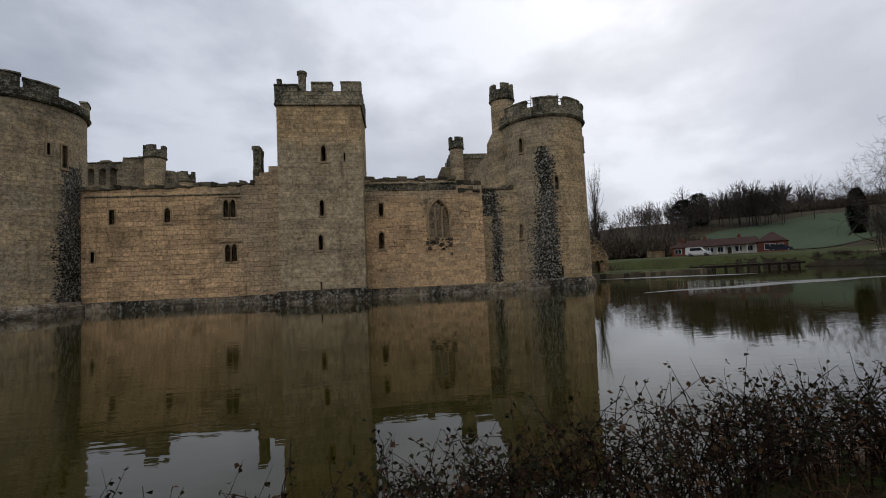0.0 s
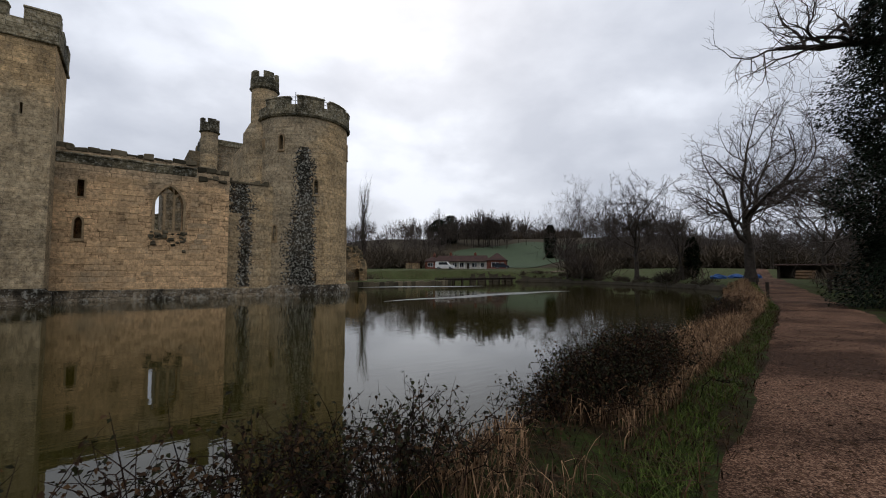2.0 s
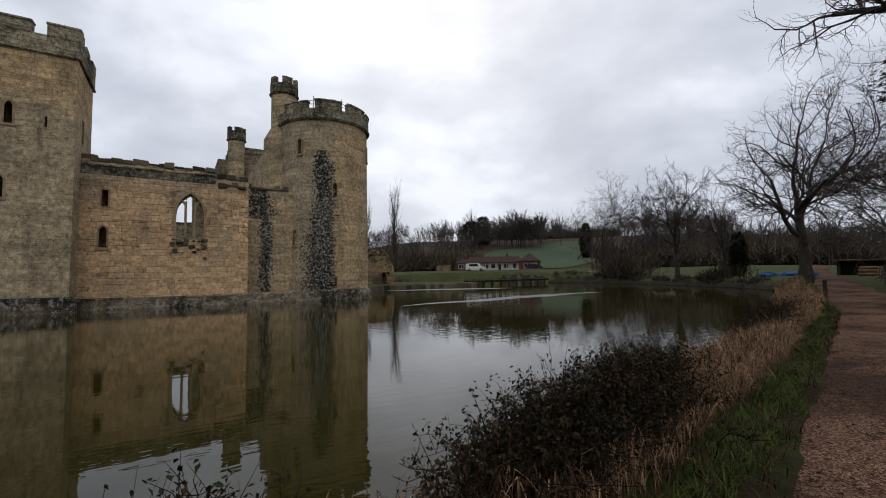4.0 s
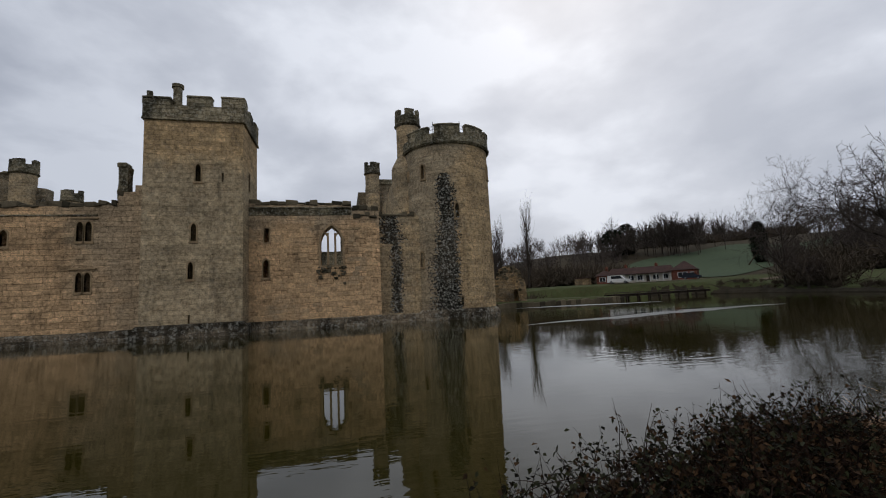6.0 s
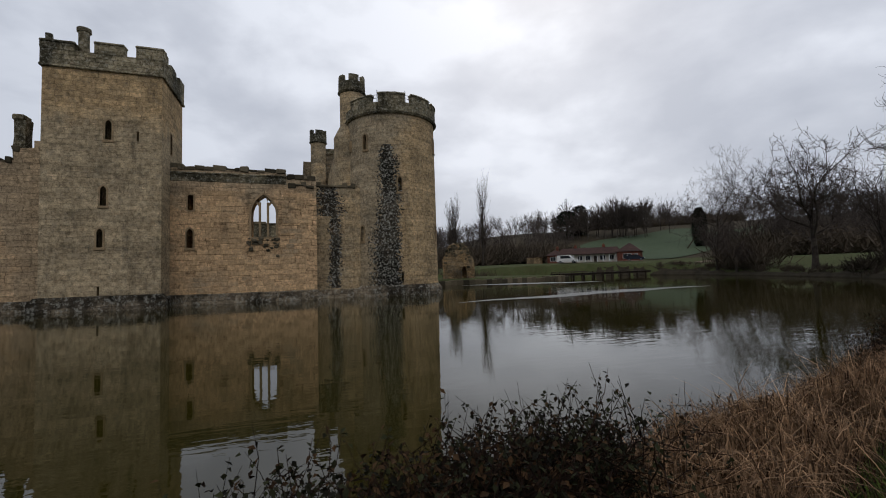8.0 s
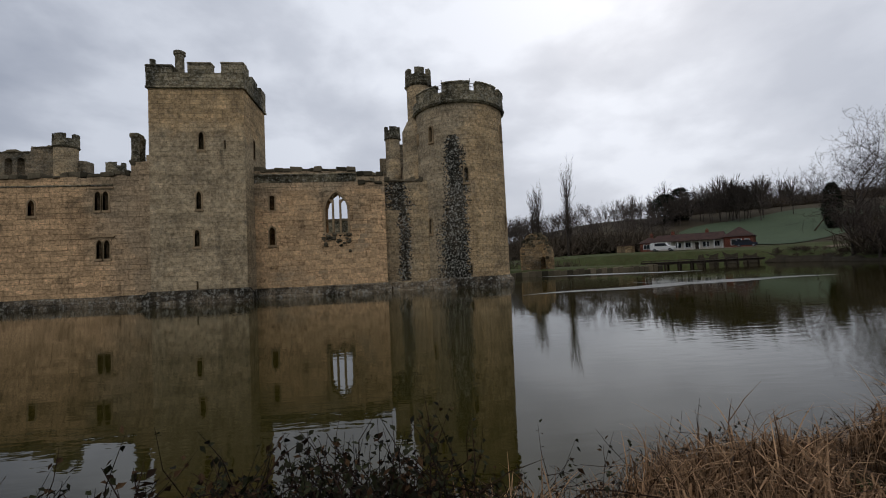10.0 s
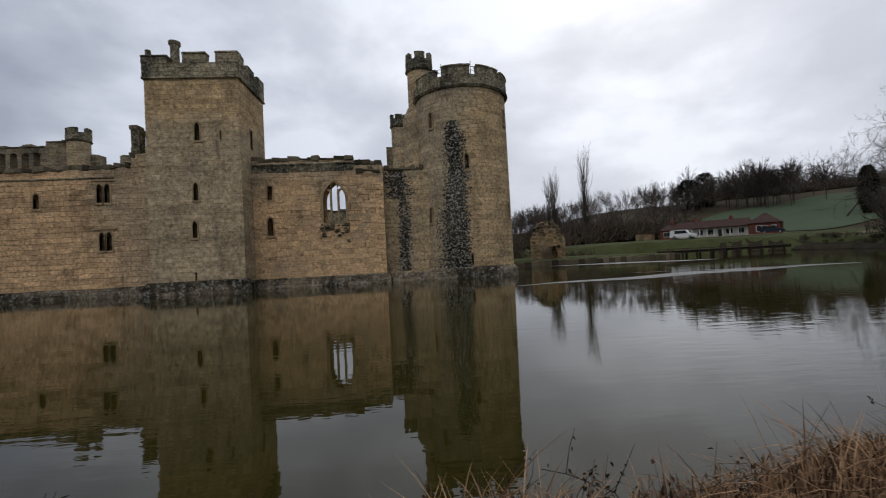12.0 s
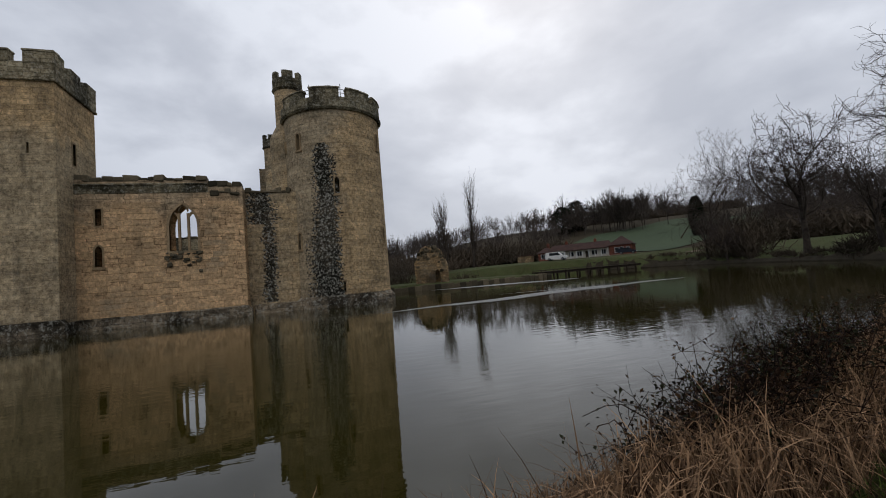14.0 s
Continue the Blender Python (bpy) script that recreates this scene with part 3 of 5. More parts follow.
def far_bank():
    """The low earth edge of the moat on the far side, dark and damp."""
    line = [p for p in SHORE if p[0] > 44 and p[1] < 46]
    pts = []
    for (x0, y0), (x1, y1) in zip(line, line[1:]):
        n = max(1, int(math.hypot(x1 - x0, y1 - y0) / 0.8))
        pts += [(x0 + (x1 - x0) * i / n, y0 + (y1 - y0) * i / n) for i in range(n)]
    verts, faces = [], []
    for i in range(len(pts)):
        (ax, ay), (bx, by) = pts[max(i - 1, 0)], pts[min(i + 1, len(pts) - 1)]
        ln = math.hypot(bx - ax, by - ay)
        nx, ny = (by - ay) / ln, -(bx - ax) / ln
        wob = 0.25 * noise.noise(Vector((pts[i][0] * 0.5, pts[i][1] * 0.5, 4)))
        for off, z in ((-0.7 + wob, -0.5), (-0.55 + wob, 0.12), (-0.2 + wob, 0.5 + wob * 0.5), (0.8 + wob, None)):
            x, y = pts[i][0] + nx * off, pts[i][1] + ny * off
            verts.append((x, y, ground_z(x, y) + 0.03 if z is None else z))
    for i in range(len(pts) - 1):
        for k in range(3):
            a = i * 4 + k
            faces.append((a, a + 4, a + 5, a + 1))
    ob = from_lists("moat_bank", verts, faces, M_MUD)
    tagged(ob, "dark damp earth bank along the far side of the moat", "bank", kind="structure")


far_bank()

# ---------------------------------------------------------------- castle
ASH = "honey-coloured sandstone"


def window_parts(owner, m, w, h, kind, sill=True):
    part("window_surround", surround(m, w, h, kind), M_FRAME, owner)
    if sill:
        bm = box(-w / 2 - 0.16, w / 2 + 0.16, -0.07, 0.2, -0.2, -0.06, 0.02)
        bmesh.ops.transform(bm, matrix=m, verts=bm.verts)
        part("window_sill", bm, M_FRAME, owner)


def streak_stones(owner, place, mid_u, half, z0, z1, seed):
    """Rough lichened stones where a shaft has broken away, thinning out to the sides."""
    rnd = random.Random(seed)
    bm = bmesh.new()
    z = z0
    while z < z1:
        h = rnd.uniform(0.05, 0.12)
        u = mid_u - 2.2 * half
        while u < mid_u + 2.2 * half:
            w = rnd.uniform(0.06, 0.16)
            d = abs(u + w / 2 - mid_u) / half + 0.5 * noise.noise(Vector((u * 1.3, z * 0.5, seed)))
            if rnd.random() < 1.55 - d * 0.75 - 0.5 * max(0, (z - z1 + 1.5) / 1.5):
                x, y, a = place(u + w / 2, z)
                k = rnd.uniform(0.004, 0.022)
                q = bmesh.ops.create_cube(bm, size=1.0)["verts"]
                bmesh.ops.transform(bm, matrix=pose(x, y, z + h / 2, 0, 0, math.degrees(a)) @ Matrix.Diagonal((w * 0.98, 2 * k, h * 0.96, 1)), verts=q)
            u += w
        z += h
    roughen(bm, 0.012, 6.0)
    ob = part("weathered_streak", bm, M_STAIN, owner, "dark lichen-spotted broken stone streak")
    ob["kind"] = "stuff"


def round_tower(name, label, cx, cy, r, z_string, z_top, wins, merlons, stain, mat):
    t = thing(name, label, "tower", kind="structure")
    uv = (cx, cy, r)
    cuts = [opening_cutter(round_at(cx, cy, r, a, z), w, h, 1.6, k) for a, z, w, h, k in wins]
    shaft = carve(ring(cx, cy, r - 1.7, r + 0.06, -1.3, z_string, 96, top_r=r - 0.06), cuts)
    part("shaft", shaft, mat, t, uv=uv)
    part("roof", disc(cx, cy, r - 1.72, z_string - 1.2, z_string - 0.9), M_DARK, t)
    part("floor", disc(cx, cy, r - 1.75, 0.3, 0.5), M_DARK, t)
    part("plinth", ring(cx, cy, r - 0.2, r + 0.42, -1.3, 0.55, 72), M_PLINTH, t, uv=uv)
    part("plinth_slope", ring(cx, cy, r - 0.2, r + 0.4, 0.55, 0.92, 72, top_r=r + 0.08), M_PLINTH, t, uv=uv)
    part("string_course", ring(cx, cy, r - 0.3, r + 0.1, z_string, z_string + 0.16, 72, top_r=r + 0.24), M_PARAPET, t, uv=uv)
    part("parapet", ring(cx, cy, r - 0.45, r + 0.14, z_string + 0.16, z_top - 0.85, 72), M_PARAPET, t, uv=uv)
    for a0, a1, dz in merlons:
        bm = ring(cx, cy, r - 0.42, r + 0.12, z_top - 0.85, z_top - 0.16 + dz, 12, a0=radians(a0), a1=radians(a1))
        roughen(bm, 0.05, 2.1, z_top - 0.5)
        m = part("merlon", bm, M_PARAPET, t, uv=uv)
        bm = ring(cx, cy, r - 0.48, r + 0.2, z_top - 0.16 + dz, z_top + dz, 12, a0=radians(a0 - 0.8), a1=radians(a1 + 0.8), top_r=r + 0.08)
        roughen(bm, 0.04, 2.3)
        part("coping", bm, M_PARAPET, m)
    for a, z, w, h, k in wins:
        window_parts(t, round_at(cx, cy, r + 0.02, a, z), w, h, k, w > 0.3)
    for mid_a, half, z0, z1, seed in stain:
        def on_shaft(u, z):
            out = r + 0.06 - 0.12 * (z + 1.3) / (z_string + 1.3) + 0.004
            return cx + out * math.cos(u / r), cy + out * math.sin(u / r), u / r + math.pi / 2
        streak_stones(t, on_shaft, radians(mid_a) * r, radians(half) * r, z0, z1, seed)
    return t


RT, LT = (7.2, 3.95, 4.15), (-37.5, -0.43, 4.18)
round_tower("round_tower", "tall round sandstone corner tower with battlements and a dark lichen streak", *RT, 15.95, 17.8,
            [(-136, 12.9, 0.36, 1.35, "point"), (-93, 9.0, 0.36, 1.35, "point"), (-142, 4.8, 0.34, 1.35, "point"), (-32, 13.2, 0.36, 1.35, "point"),
             (-31, 5.0, 0.36, 1.35, "point"), (-92, 1.1, 0.2, 0.9, "rect"), (-168, 9.2, 0.16, 0.8, "rect"), (-165, 5.6, 0.16, 0.7, "rect"), (-166, 13.2, 0.16, 0.8, "rect")],
            [(-160, -126, -0.1), (-117, -85, 0.05), (-76, -46, 0.02), (-37, -8, 0), (2, 34, 0), (44, 76, 0), (86, 118, 0), (128, 160, 0)],
            [(-107, 8, 0.8, 13.2, 1), (-111, 11, 0.8, 6.5, 2), (-104, 5, 0.8, 10.0, 3)], M_CORNER)
round_tower("round_tower", "round sandstone corner tower with broken battlements standing in the moat", *LT, 16.1, 17.75,
            [(-71, 9.1, 0.34, 1.4, "point"), (-75, 5.1, 0.34, 1.35, "point"), (-76, 1.3, 0.25, 0.9, "rect"), (-15, 11.4, 0.4, 1.8, "rect"), (-30, 12.2, 0.2, 0.9, "rect"), (-140, 9, 0.4, 1.4, "point")],
            [(-172, -152, 0.25), (-82, -52, 0.28), (-50, -22, -0.05), (20, 60, 0), (90, 130, 0)],
            [(-4, 9, 0.6, 11.6, 4), (-8, 10, 0.6, 7.0, 14)], M_TOWER)


def turret(name, label, cx, cy, r, z0, z1, n_merlon=5, material=None):
    t = thing(name, label, "turret", kind="structure")
    uv = (cx, cy, r)
    mat = material or M_TOWER
    part("shaft", disc(cx, cy, r, z0, z1 - 1.75, 28), mat, t, uv=uv)
    part("string_course", ring(cx, cy, r - 0.2, r + 0.05, z1 - 1.75, z1 - 1.6, 28, top_r=r + 0.2), M_PARAPET, t, uv=uv)
    part("parapet", ring(cx, cy, r - 0.3, r + 0.12, z1 - 1.6, z1 - 0.7, 28), M_PARAPET, t, uv=uv)
    for i in range(n_merlon):
        a = 360 / n_merlon * i - 110
        bm = ring(cx, cy, r - 0.28, r + 0.1, z1 - 0.7, z1 - (0.0 if i % 2 else 0.08), 6, a0=radians(a), a1=radians(a + 220 / n_merlon))
        roughen(bm, 0.06, 2.0, z1 - 0.4)
        part("merlon", bm, M_PARAPET, t, uv=uv)
    return t


turret("watch_turret", "slim round watch turret with battlements rising from the corner tower", 3.6, 4.8, 1.15, 8.0, 20.9, 5)
def stair_projection():
    t = thing("stair_projection", "rounded stair projection on the flank of the corner tower", "turret", kind="structure")
    part("shaft", disc(3.55, 4.9, 1.7, -1.3, 14.9, 40), M_TOWER, t, uv=(3.55, 4.9, 1.7))
    part("sloped_head", ring(3.55, 4.9, 0.9, 1.7, 14.9, 15.9, 40, top_r=1.2), M_TOWER, t, uv=(3.55, 4.9, 1.7))


stair_projection()
turret("stair_turret", "small round stair turret with battlements above the gatehouse", 1.15, 21.2, 0.95, 6.0, 20.8, 4)
turret("stair_turret", "small crenellated turret above the far range", -38.6, 21.0, 1.2, 5.0, 20.0, 4)
turret("stair_turret", "distant small crenellated turret of the far range", -41.2, 35.0, 1.2, 5.0, 20.0, 4)


def gatehouse():
    t = thing("gatehouse", "tall weathered gatehouse block behind the corner tower", "gatehouse", kind="structure")
    bm = box(0.9, 9.0, 22.2, 32.0, -0.5, 18.1)
    part("body", bm, M_GREYWALL, t)
    part("parapet", box(0.75, 9.15, 22.05, 32.15, 18.1, 18.8), M_PARAPET, t)
    for i in range(4):
        bm = box(0.72, 1.3, 23.0 + i * 2.4, 24.4 + i * 2.4, 18.8, 19.7)
        roughen(bm, 0.06)
        part("merlon", bm, M_PARAPET, t)
    part("wing", box(-0.7, 0.95, 24.0, 32.0, -0.5, 17.4), M_GREYWALL, t)
    part("low_wing", box(-3.3, -0.72, 24.5, 32.0, -0.5, 14.6), M_GREYWALL, t)
    part("stair_wall", box(2.3, 5.5, 6.2, 22.3, -0.5, 14.5), M_TOWER, t)


gatehouse()


def square_tower():
    t = thing("square_tower", "tall square sandstone wall tower with dark battlements", "tower", kind="structure")
    x0, x1, y0, y1, zs = -17.2, -10.42, -2.1, 3.4, 16.15
    bm = bmesh.new()
    bm_prism(bm, [(x0, -1.3), (x1, -1.3), (x1, zs), (x0, zs)], y0, y1)
    inner = bmesh.new()
    bm_prism(inner, [(x0 + 1.5, 0.5), (x1 - 1.5, 0.5), (x1 - 1.5, zs - 1), (x0 + 1.5, zs - 1)], y0 + 1.5, y1 - 1.2)
    wins = [(-13.53, 11.5, 0.36, 1.35, "point"), (-13.78, 7.0, 0.34, 1.32, "point"), (-13.95, 4.2, 0.34, 1.25, "point"), (-11.84, 11.5, 0.13, 0.7, "rect"), (-14.0, 0.95, 0.14, 0.65, "rect")]
    cuts = [opening_cutter(flat_at(x, y0, z), w, h, 1.8, k) for x, z, w, h, k in wins] + [inner]
    sides = [(0.2, 11.3, 0.4, 1.5, "rect"), (0.6, 6.3, 0.3, 1.2, "rect")]
    cuts += [opening_cutter(pose(x1, y, z, 0, 0, 90), w, h, 1.8, k) for y, z, w, h, k in sides]
    part("shaft", carve(bm, cuts), M_SQUARE, t)
    for x, z, w, h, k in wins:
        if w > 0.3:
            window_parts(t, flat_at(x, y0, z), w, h, k)
    for y, z, w, h, k in sides:
        window_parts(t, pose(x1, y, z, 0, 0, 90), w, h, k, False)
    pb = bmesh.new()
    bm_prism(pb, [(x0 - 0.1, -1.3), (x1 + 0.1, -1.3), (x1 + 0.42, -1.3), (x1 + 0.42, 0.6), (x1 + 0.05, 0.98), (x0 - 0.05, 0.98), (x0 - 0.42, 0.6), (x0 - 0.42, -1.3)], y0 - 0.38, y0 + 0.4)
    part("plinth", pb, M_PLINTH, t)
    part("plinth_side", box(x1 - 0.2, x1 + 0.4, y0 + 0.4, y1, -1.3, 0.75), M_PLINTH, t)
    part("string_course", box(x0 - 0.16, x1 + 0.16, y0 - 0.16, y1 + 0.16, zs, zs + 0.2, 0.05), M_PARAPET, t)
    for a in ((x0 - 0.1, x1 + 0.1, y0 - 0.1, y0 + 0.45), (x0 - 0.1, x1 + 0.1, y1 - 0.45, y1 + 0.1), (x0 - 0.1, x0 + 0.45, y0 + 0.45, y1 - 0.45), (x1 - 0.45, x1 + 0.1, y0 + 0.45, y1 - 0.45)):
        part("parapet", box(*a, zs + 0.2, 17.35), M_PARAPET, t)
    for a0, a1, top in ((x0 - 0.12, -15.45, 17.95), (-14.35, -12.65, 18.15), (-11.95, x1 + 0.12, 18.2)):
        bm = box(a0, a1, y0 - 0.12, y0 + 0.45, 17.35, top - 0.18)
        m = part("merlon", bm, M_PARAPET, t)
        bm = box(a0 - 0.05, a1 + 0.05, y0 - 0.17, y0 + 0.5, top - 0.18, top, 0.05)
        roughen(bm, 0.05, 2.0)
        part("coping", bm, M_PARAPET, m)
    for b0, b1, top in ((y0 + 0.5, -1.0, 18.15), (-0.2, 1.2, 18.0), (2.0, y1 + 0.1, 18.05)):
        for xa in (x1 - 0.43, x0 - 0.11):
            bm = box(xa, xa + 0.55, b0, b1, 17.35, top, 0.04)
            roughen(bm, 0.05, 2.0, 17.6)
            part("merlon", bm, M_PARAPET, t)
    part("roof", box(x0 + 0.4, x1 - 0.4, y0 + 0.4, y1 - 0.4, zs + 0.02, zs + 0.35), M_DARK, t)
    bm = disc(-15.2, -1.5, 0.33, 17.3, 19.0, 10)
    roughen(bm, 0.05)
    c = part("chimney_pot", bm, M_PARAPET, t)
    part("cap", disc(-15.2, -1.5, 0.42, 19.0, 19.25, 10), M_PARAPET, c)
    bm = disc(-16.95, -1.85, 0.2, 17.9, 18.5, 6)
    roughen(bm, 0.1)
    part("broken_finial", bm, M_PARAPET, t)


square_tower()


def chapel_tracery(owner, m, w, h):
    """Two mullions and pointed heads of a three-light window."""
    for k, x in enumerate((-w / 6, w / 6)):
        bm = box(x - 0.085, x + 0.085, 0.12, 0.36, 0, h * 0.82, 0.03)
        bmesh.ops.transform(bm, matrix=m, verts=bm.verts)
        part("mullion", bm, M_FRAME, owner)
    for x, foot, top in ((-w / 3, 0.55, 0.80), (0, 0.72, 0.97), (w / 3, 0.55, 0.80)):
        lw = w / 3 - 0.1
        bm = bmesh.new()
        pts = arch(lw, (top - foot) * h, "point", 6)[2:]
        a = [(bm.verts.new((x + px, 0.16, foot * h + pz)), bm.verts.new((x + px * 1.3, 0.16, foot * h + pz * 1.2 + 0.04))) for px, pz in pts]
        b = [(bm.verts.new((v[0].co.x, 0.33, v[0].co.z)), bm.verts.new((v[1].co.x, 0.33, v[1].co.z))) for v in a]
        for i in range(len(a) - 1):
            bm.faces.new((a[i][0], a[i + 1][0], a[i + 1][1], a[i][1]))
            bm.faces.new((b[i][0], b[i][1], b[i + 1][1], b[i + 1][0]))
            bm.faces.new((a[i][0], b[i][0], b[i + 1][0], a[i + 1][0]))
            bm.faces.new((a[i][1], a[i + 1][1], b[i + 1][1], b[i][1]))
        bmesh.ops.transform(bm, matrix=m, verts=bm.verts)
        part("light_head", bm, M_FRAME, owner)


def rubble_row(owner, x0, x1, y0, y1, top, size=0.5, seed=1, name="coping_stone", material=None):
    """Loose irregular stones along a broken wall head."""
    rnd = random.Random(seed)
    x = x0
    while x < x1 - 0.1:
        w = min(size * rnd.uniform(0.6, 1.5), x1 - x)
        z = top(x + w / 2)
        h = rnd.uniform(0.08, 0.38)
        bm = box(x + 0.01, x + w + 0.02, y0 - rnd.uniform(-0.05, 0.1), y1, z - 0.08, z + h, 0.05)
        roughen(bm, 0.12, 2.2)
        part(name, bm, material or M_COPING, owner)
        x += w


def ashlar_blocks(owner, x0, x1, z0, z1, y, holes, seed, row=0.41):
    """Single ashlar blocks standing a little proud of the wall, sharing a few meshes."""
    rnd = random.Random(seed)
    shapes = []
    for k in range(6):
        w = (0.5, 0.62, 0.74, 0.86, 0.98, 0.56)[k]
        bm = bmesh.new()
        bm_box(bm, -w / 2, w / 2, -0.022, 0.05, -row / 2 + 0.014, row / 2 - 0.014, 0.016)
        for v in bm.verts:
            if v.co.y < 0:
                v.co += noise.noise_vector(v.co * 3 + Vector((k * 7, 0, 0))) * 0.022
        me = bpy.data.meshes.new("block")
        bm.to_mesh(me)
        bm.free()
        me.materials.append(M_BLOCK)
        shapes.append((w, me))
    z = z0
    while z < z1:
        x = x0 + rnd.uniform(0, 0.25)
        while x < x1 - 1.0:
            w, me = rnd.choice(shapes)
            inside = any(a < x + w and x < b and c < z + row and z < d for a, b, c, d in holes)
            if not inside and rnd.random() < 0.86:
                ob = new("block", me)
                ob.parent = owner
                ob.location = (x + w / 2, y + rnd.uniform(-0.004, 0.012), z + row / 2)
            x += w + 0.01
        z += row


def curtain(name, label, outline, y0, y1, wins, mat):
    t = thing(name, label, "wall", kind="structure")
    bm = bmesh.new()
    bm_prism(bm, outline, y0, y1)
    cuts = [opening_cutter(flat_at(x, y0, z), w, h, y1 - y0 + (0.8 if z > 7.3 or w > 1 else -0.08), k) for x, z, w, h, k in wins]
    part("masonry", carve(bm, cuts), mat, t)
    return t


def curtains():
    wins = [(-9.08, 7.08, 0.36, 1.15, "rect"), (-9.13, 4.25, 0.42, 1.45, "point"), (-4.0, 5.08, 1.78, 3.36, "point")]
    t = curtain("curtain_wall", "honey-coloured sandstone curtain wall with a tall chapel window", [(-10.9, -1.3), (0.0, -1.3), (0.0, 9.75), (-2.3, 9.95), (-2.3, 10.2), (-10.9, 10.3)], 0.0, 1.6, wins, M_WALL)
    for x, z, w, h, k in wins[:2]:
        window_parts(t, flat_at(x, 0, z), w, h, k, k == "point")
    m = flat_at(-4.0, 0, 5.08)
    part("window_surround", surround(m, 1.78, 3.36, "point", 0.16, 0.35), M_FRAME, t)
    chapel_tracery(t, m, 1.78, 3.36)
    rnd = random.Random(4)
    for i in range(34):
        x, z = -4.0 + rnd.uniform(-1.15, 1.15), 4.95 - abs(rnd.gauss(0, 0.55))
        q = rnd.uniform(0.07, 0.17)
        bm = box(x - q, x + q, -0.05 - rnd.uniform(0, 0.12), 0.1, z - q * 0.7, z + q * 0.7, 0.03)
        roughen(bm, 0.07, 4)
        part("broken_sill_stone", bm, M_COPING, t)
    part("upper_course", box(-10.84, -2.3, -0.035, 0.3, 9.3, 9.86, 0.02), M_PARAPET, t, "dark weathered upper course")
    part("string_course", box(-10.9, -2.3, -0.1, 0.3, 9.86, 10.0, 0.03), M_PARAPET, t)
    rubble_row(t, -10.85, -2.35, -0.06, 1.2, lambda x: 10.25, 0.6, 2)
    rubble_row(t, -2.3, 0.0, -0.06, 1.2, lambda x: 9.83 - 0.1 * (x + 2.3) / 2.3, 0.5, 5)
    rubble_row(t, -2.2, -0.1, -0.08, 0.3, lambda x: 9.2 + 0.1 * math.sin(4 * x), 0.45, 6)
    pb = bmesh.new()
    bm_prism(pb, [(-10.4, -1.3), (0.3, -1.3), (0.3, 0.5), (0.0, 0.78), (-10.4, 0.78)], -0.42, 0.2)
    bmesh.ops.subdivide_edges(pb, edges=pb.edges, cuts=5, use_grid_fill=True)
    roughen(pb, 0.05, 2.2)
    part("plinth", pb, M_PLINTH, t)
    WALL_HOLES = [(-9.5, -8.65, 6.8, 8.6), (-9.6, -8.65, 3.95, 6.0), (-5.2, -2.8, 3.9, 8.8)]
    ashlar_blocks(t, -10.8, 0.0, 0.85, 8.4, 0.0, WALL_HOLES, 7)
    r = thing("recessed_wall", "grey recessed wall with dark stains beside the round tower", "wall", kind="structure")
    part("masonry", box(0.0, 4.2, 1.62, 3.2, -1.3, 9.6), M_TOWER, r)
    part("plinth", box(0.3, 3.6, 1.2, 1.7, -1.3, 0.7, 0.06), M_PLINTH, r)
    streak_stones(r, lambda u, z: (u, 1.62, 0.0), 1.0, 0.8, 7.0, 9.6, 5)
    streak_stones(r, lambda u, z: (u, 1.62, 0.0), 1.6, 0.35, 0.8, 7.5, 6)
    rubble_row(r, 0.0, 3.4, 1.5, 2.8, lambda x: 9.6, 0.5, 8)

    wins = [(-30.96, 7.05, 0.4, 1.2, "rect"), (-26.68, 7.12, 0.45, 1.2, "point"), (-32.44, 4.0, 0.25, 0.85, "rect"), (-22.03, 7.4, 0.42, 1.5, "point"), (-21.47, 7.4, 0.42, 1.5, "point"),
            (-21.96, 3.65, 0.4, 1.45, "point"), (-21.42, 3.65, 0.4, 1.45, "point")]
    t = curtain("curtain_wall", "honey-coloured sandstone curtain wall with twin-light windows and a broken top",
                [(-34.0, -1.3), (-17.1, -1.3), (-17.1, 11.7), (-18.5, 11.7), (-18.5, 11.2), (-19.6, 11.1), (-19.6, 10.3), (-20.7, 10.1), (-34.0, 9.95)], 0.0, 1.6, wins, M_WALL_OLD)
    for x, z, w, h, k in wins:
        window_parts(t, flat_at(x, 0, z), w, h, k, k == "point" and x > -27)
    for z, h in ((7.4, 1.55), (3.65, 1.5)):
        part("hood_mould", box(-22.62, -20.85, -0.1, 0.2, z + h + 0.12, z + h + 0.26, 0.03), M_FRAME, t)
    rubble_row(t, -33.6, -20.7, -0.06, 1.2, lambda x: 9.95 + (x + 33.2) * 0.012, 0.6, 11)
    rubble_row(t, -20.9, -19.7, -0.05, 1.0, lambda x: 10.2, 0.5, 12)
    rubble_row(t, -19.7, -18.6, -0.05, 1.0, lambda x: 10.95, 0.5, 13)
    part("string_course", box(-33.0, -20.9, -0.08, 0.3, 9.3, 9.42, 0.03), M_PARAPET, t)
    pb = box(-32.8, -17.8, -0.42, 0.2, -1.3, 0.72, 0.08)
    bmesh.ops.subdivide_edges(pb, edges=pb.edges, cuts=6, use_grid_fill=True)
    roughen(pb, 0.06, 2.2)
    part("plinth", pb, M_PLINTH, t)
    c = thing("chimney_stack", "dark broken chimney stack on the wall head", "chimney", kind="structure")
    bm = box(-20.0, -19.3, 0.7, 1.5, 10.0, 13.35)
    bmesh.ops.subdivide_edges(bm, edges=bm.edges, cuts=4, use_grid_fill=True)
    roughen(bm, 0.08, 2.0, 11)
    part("stack", bm, M_PARAPET, c)
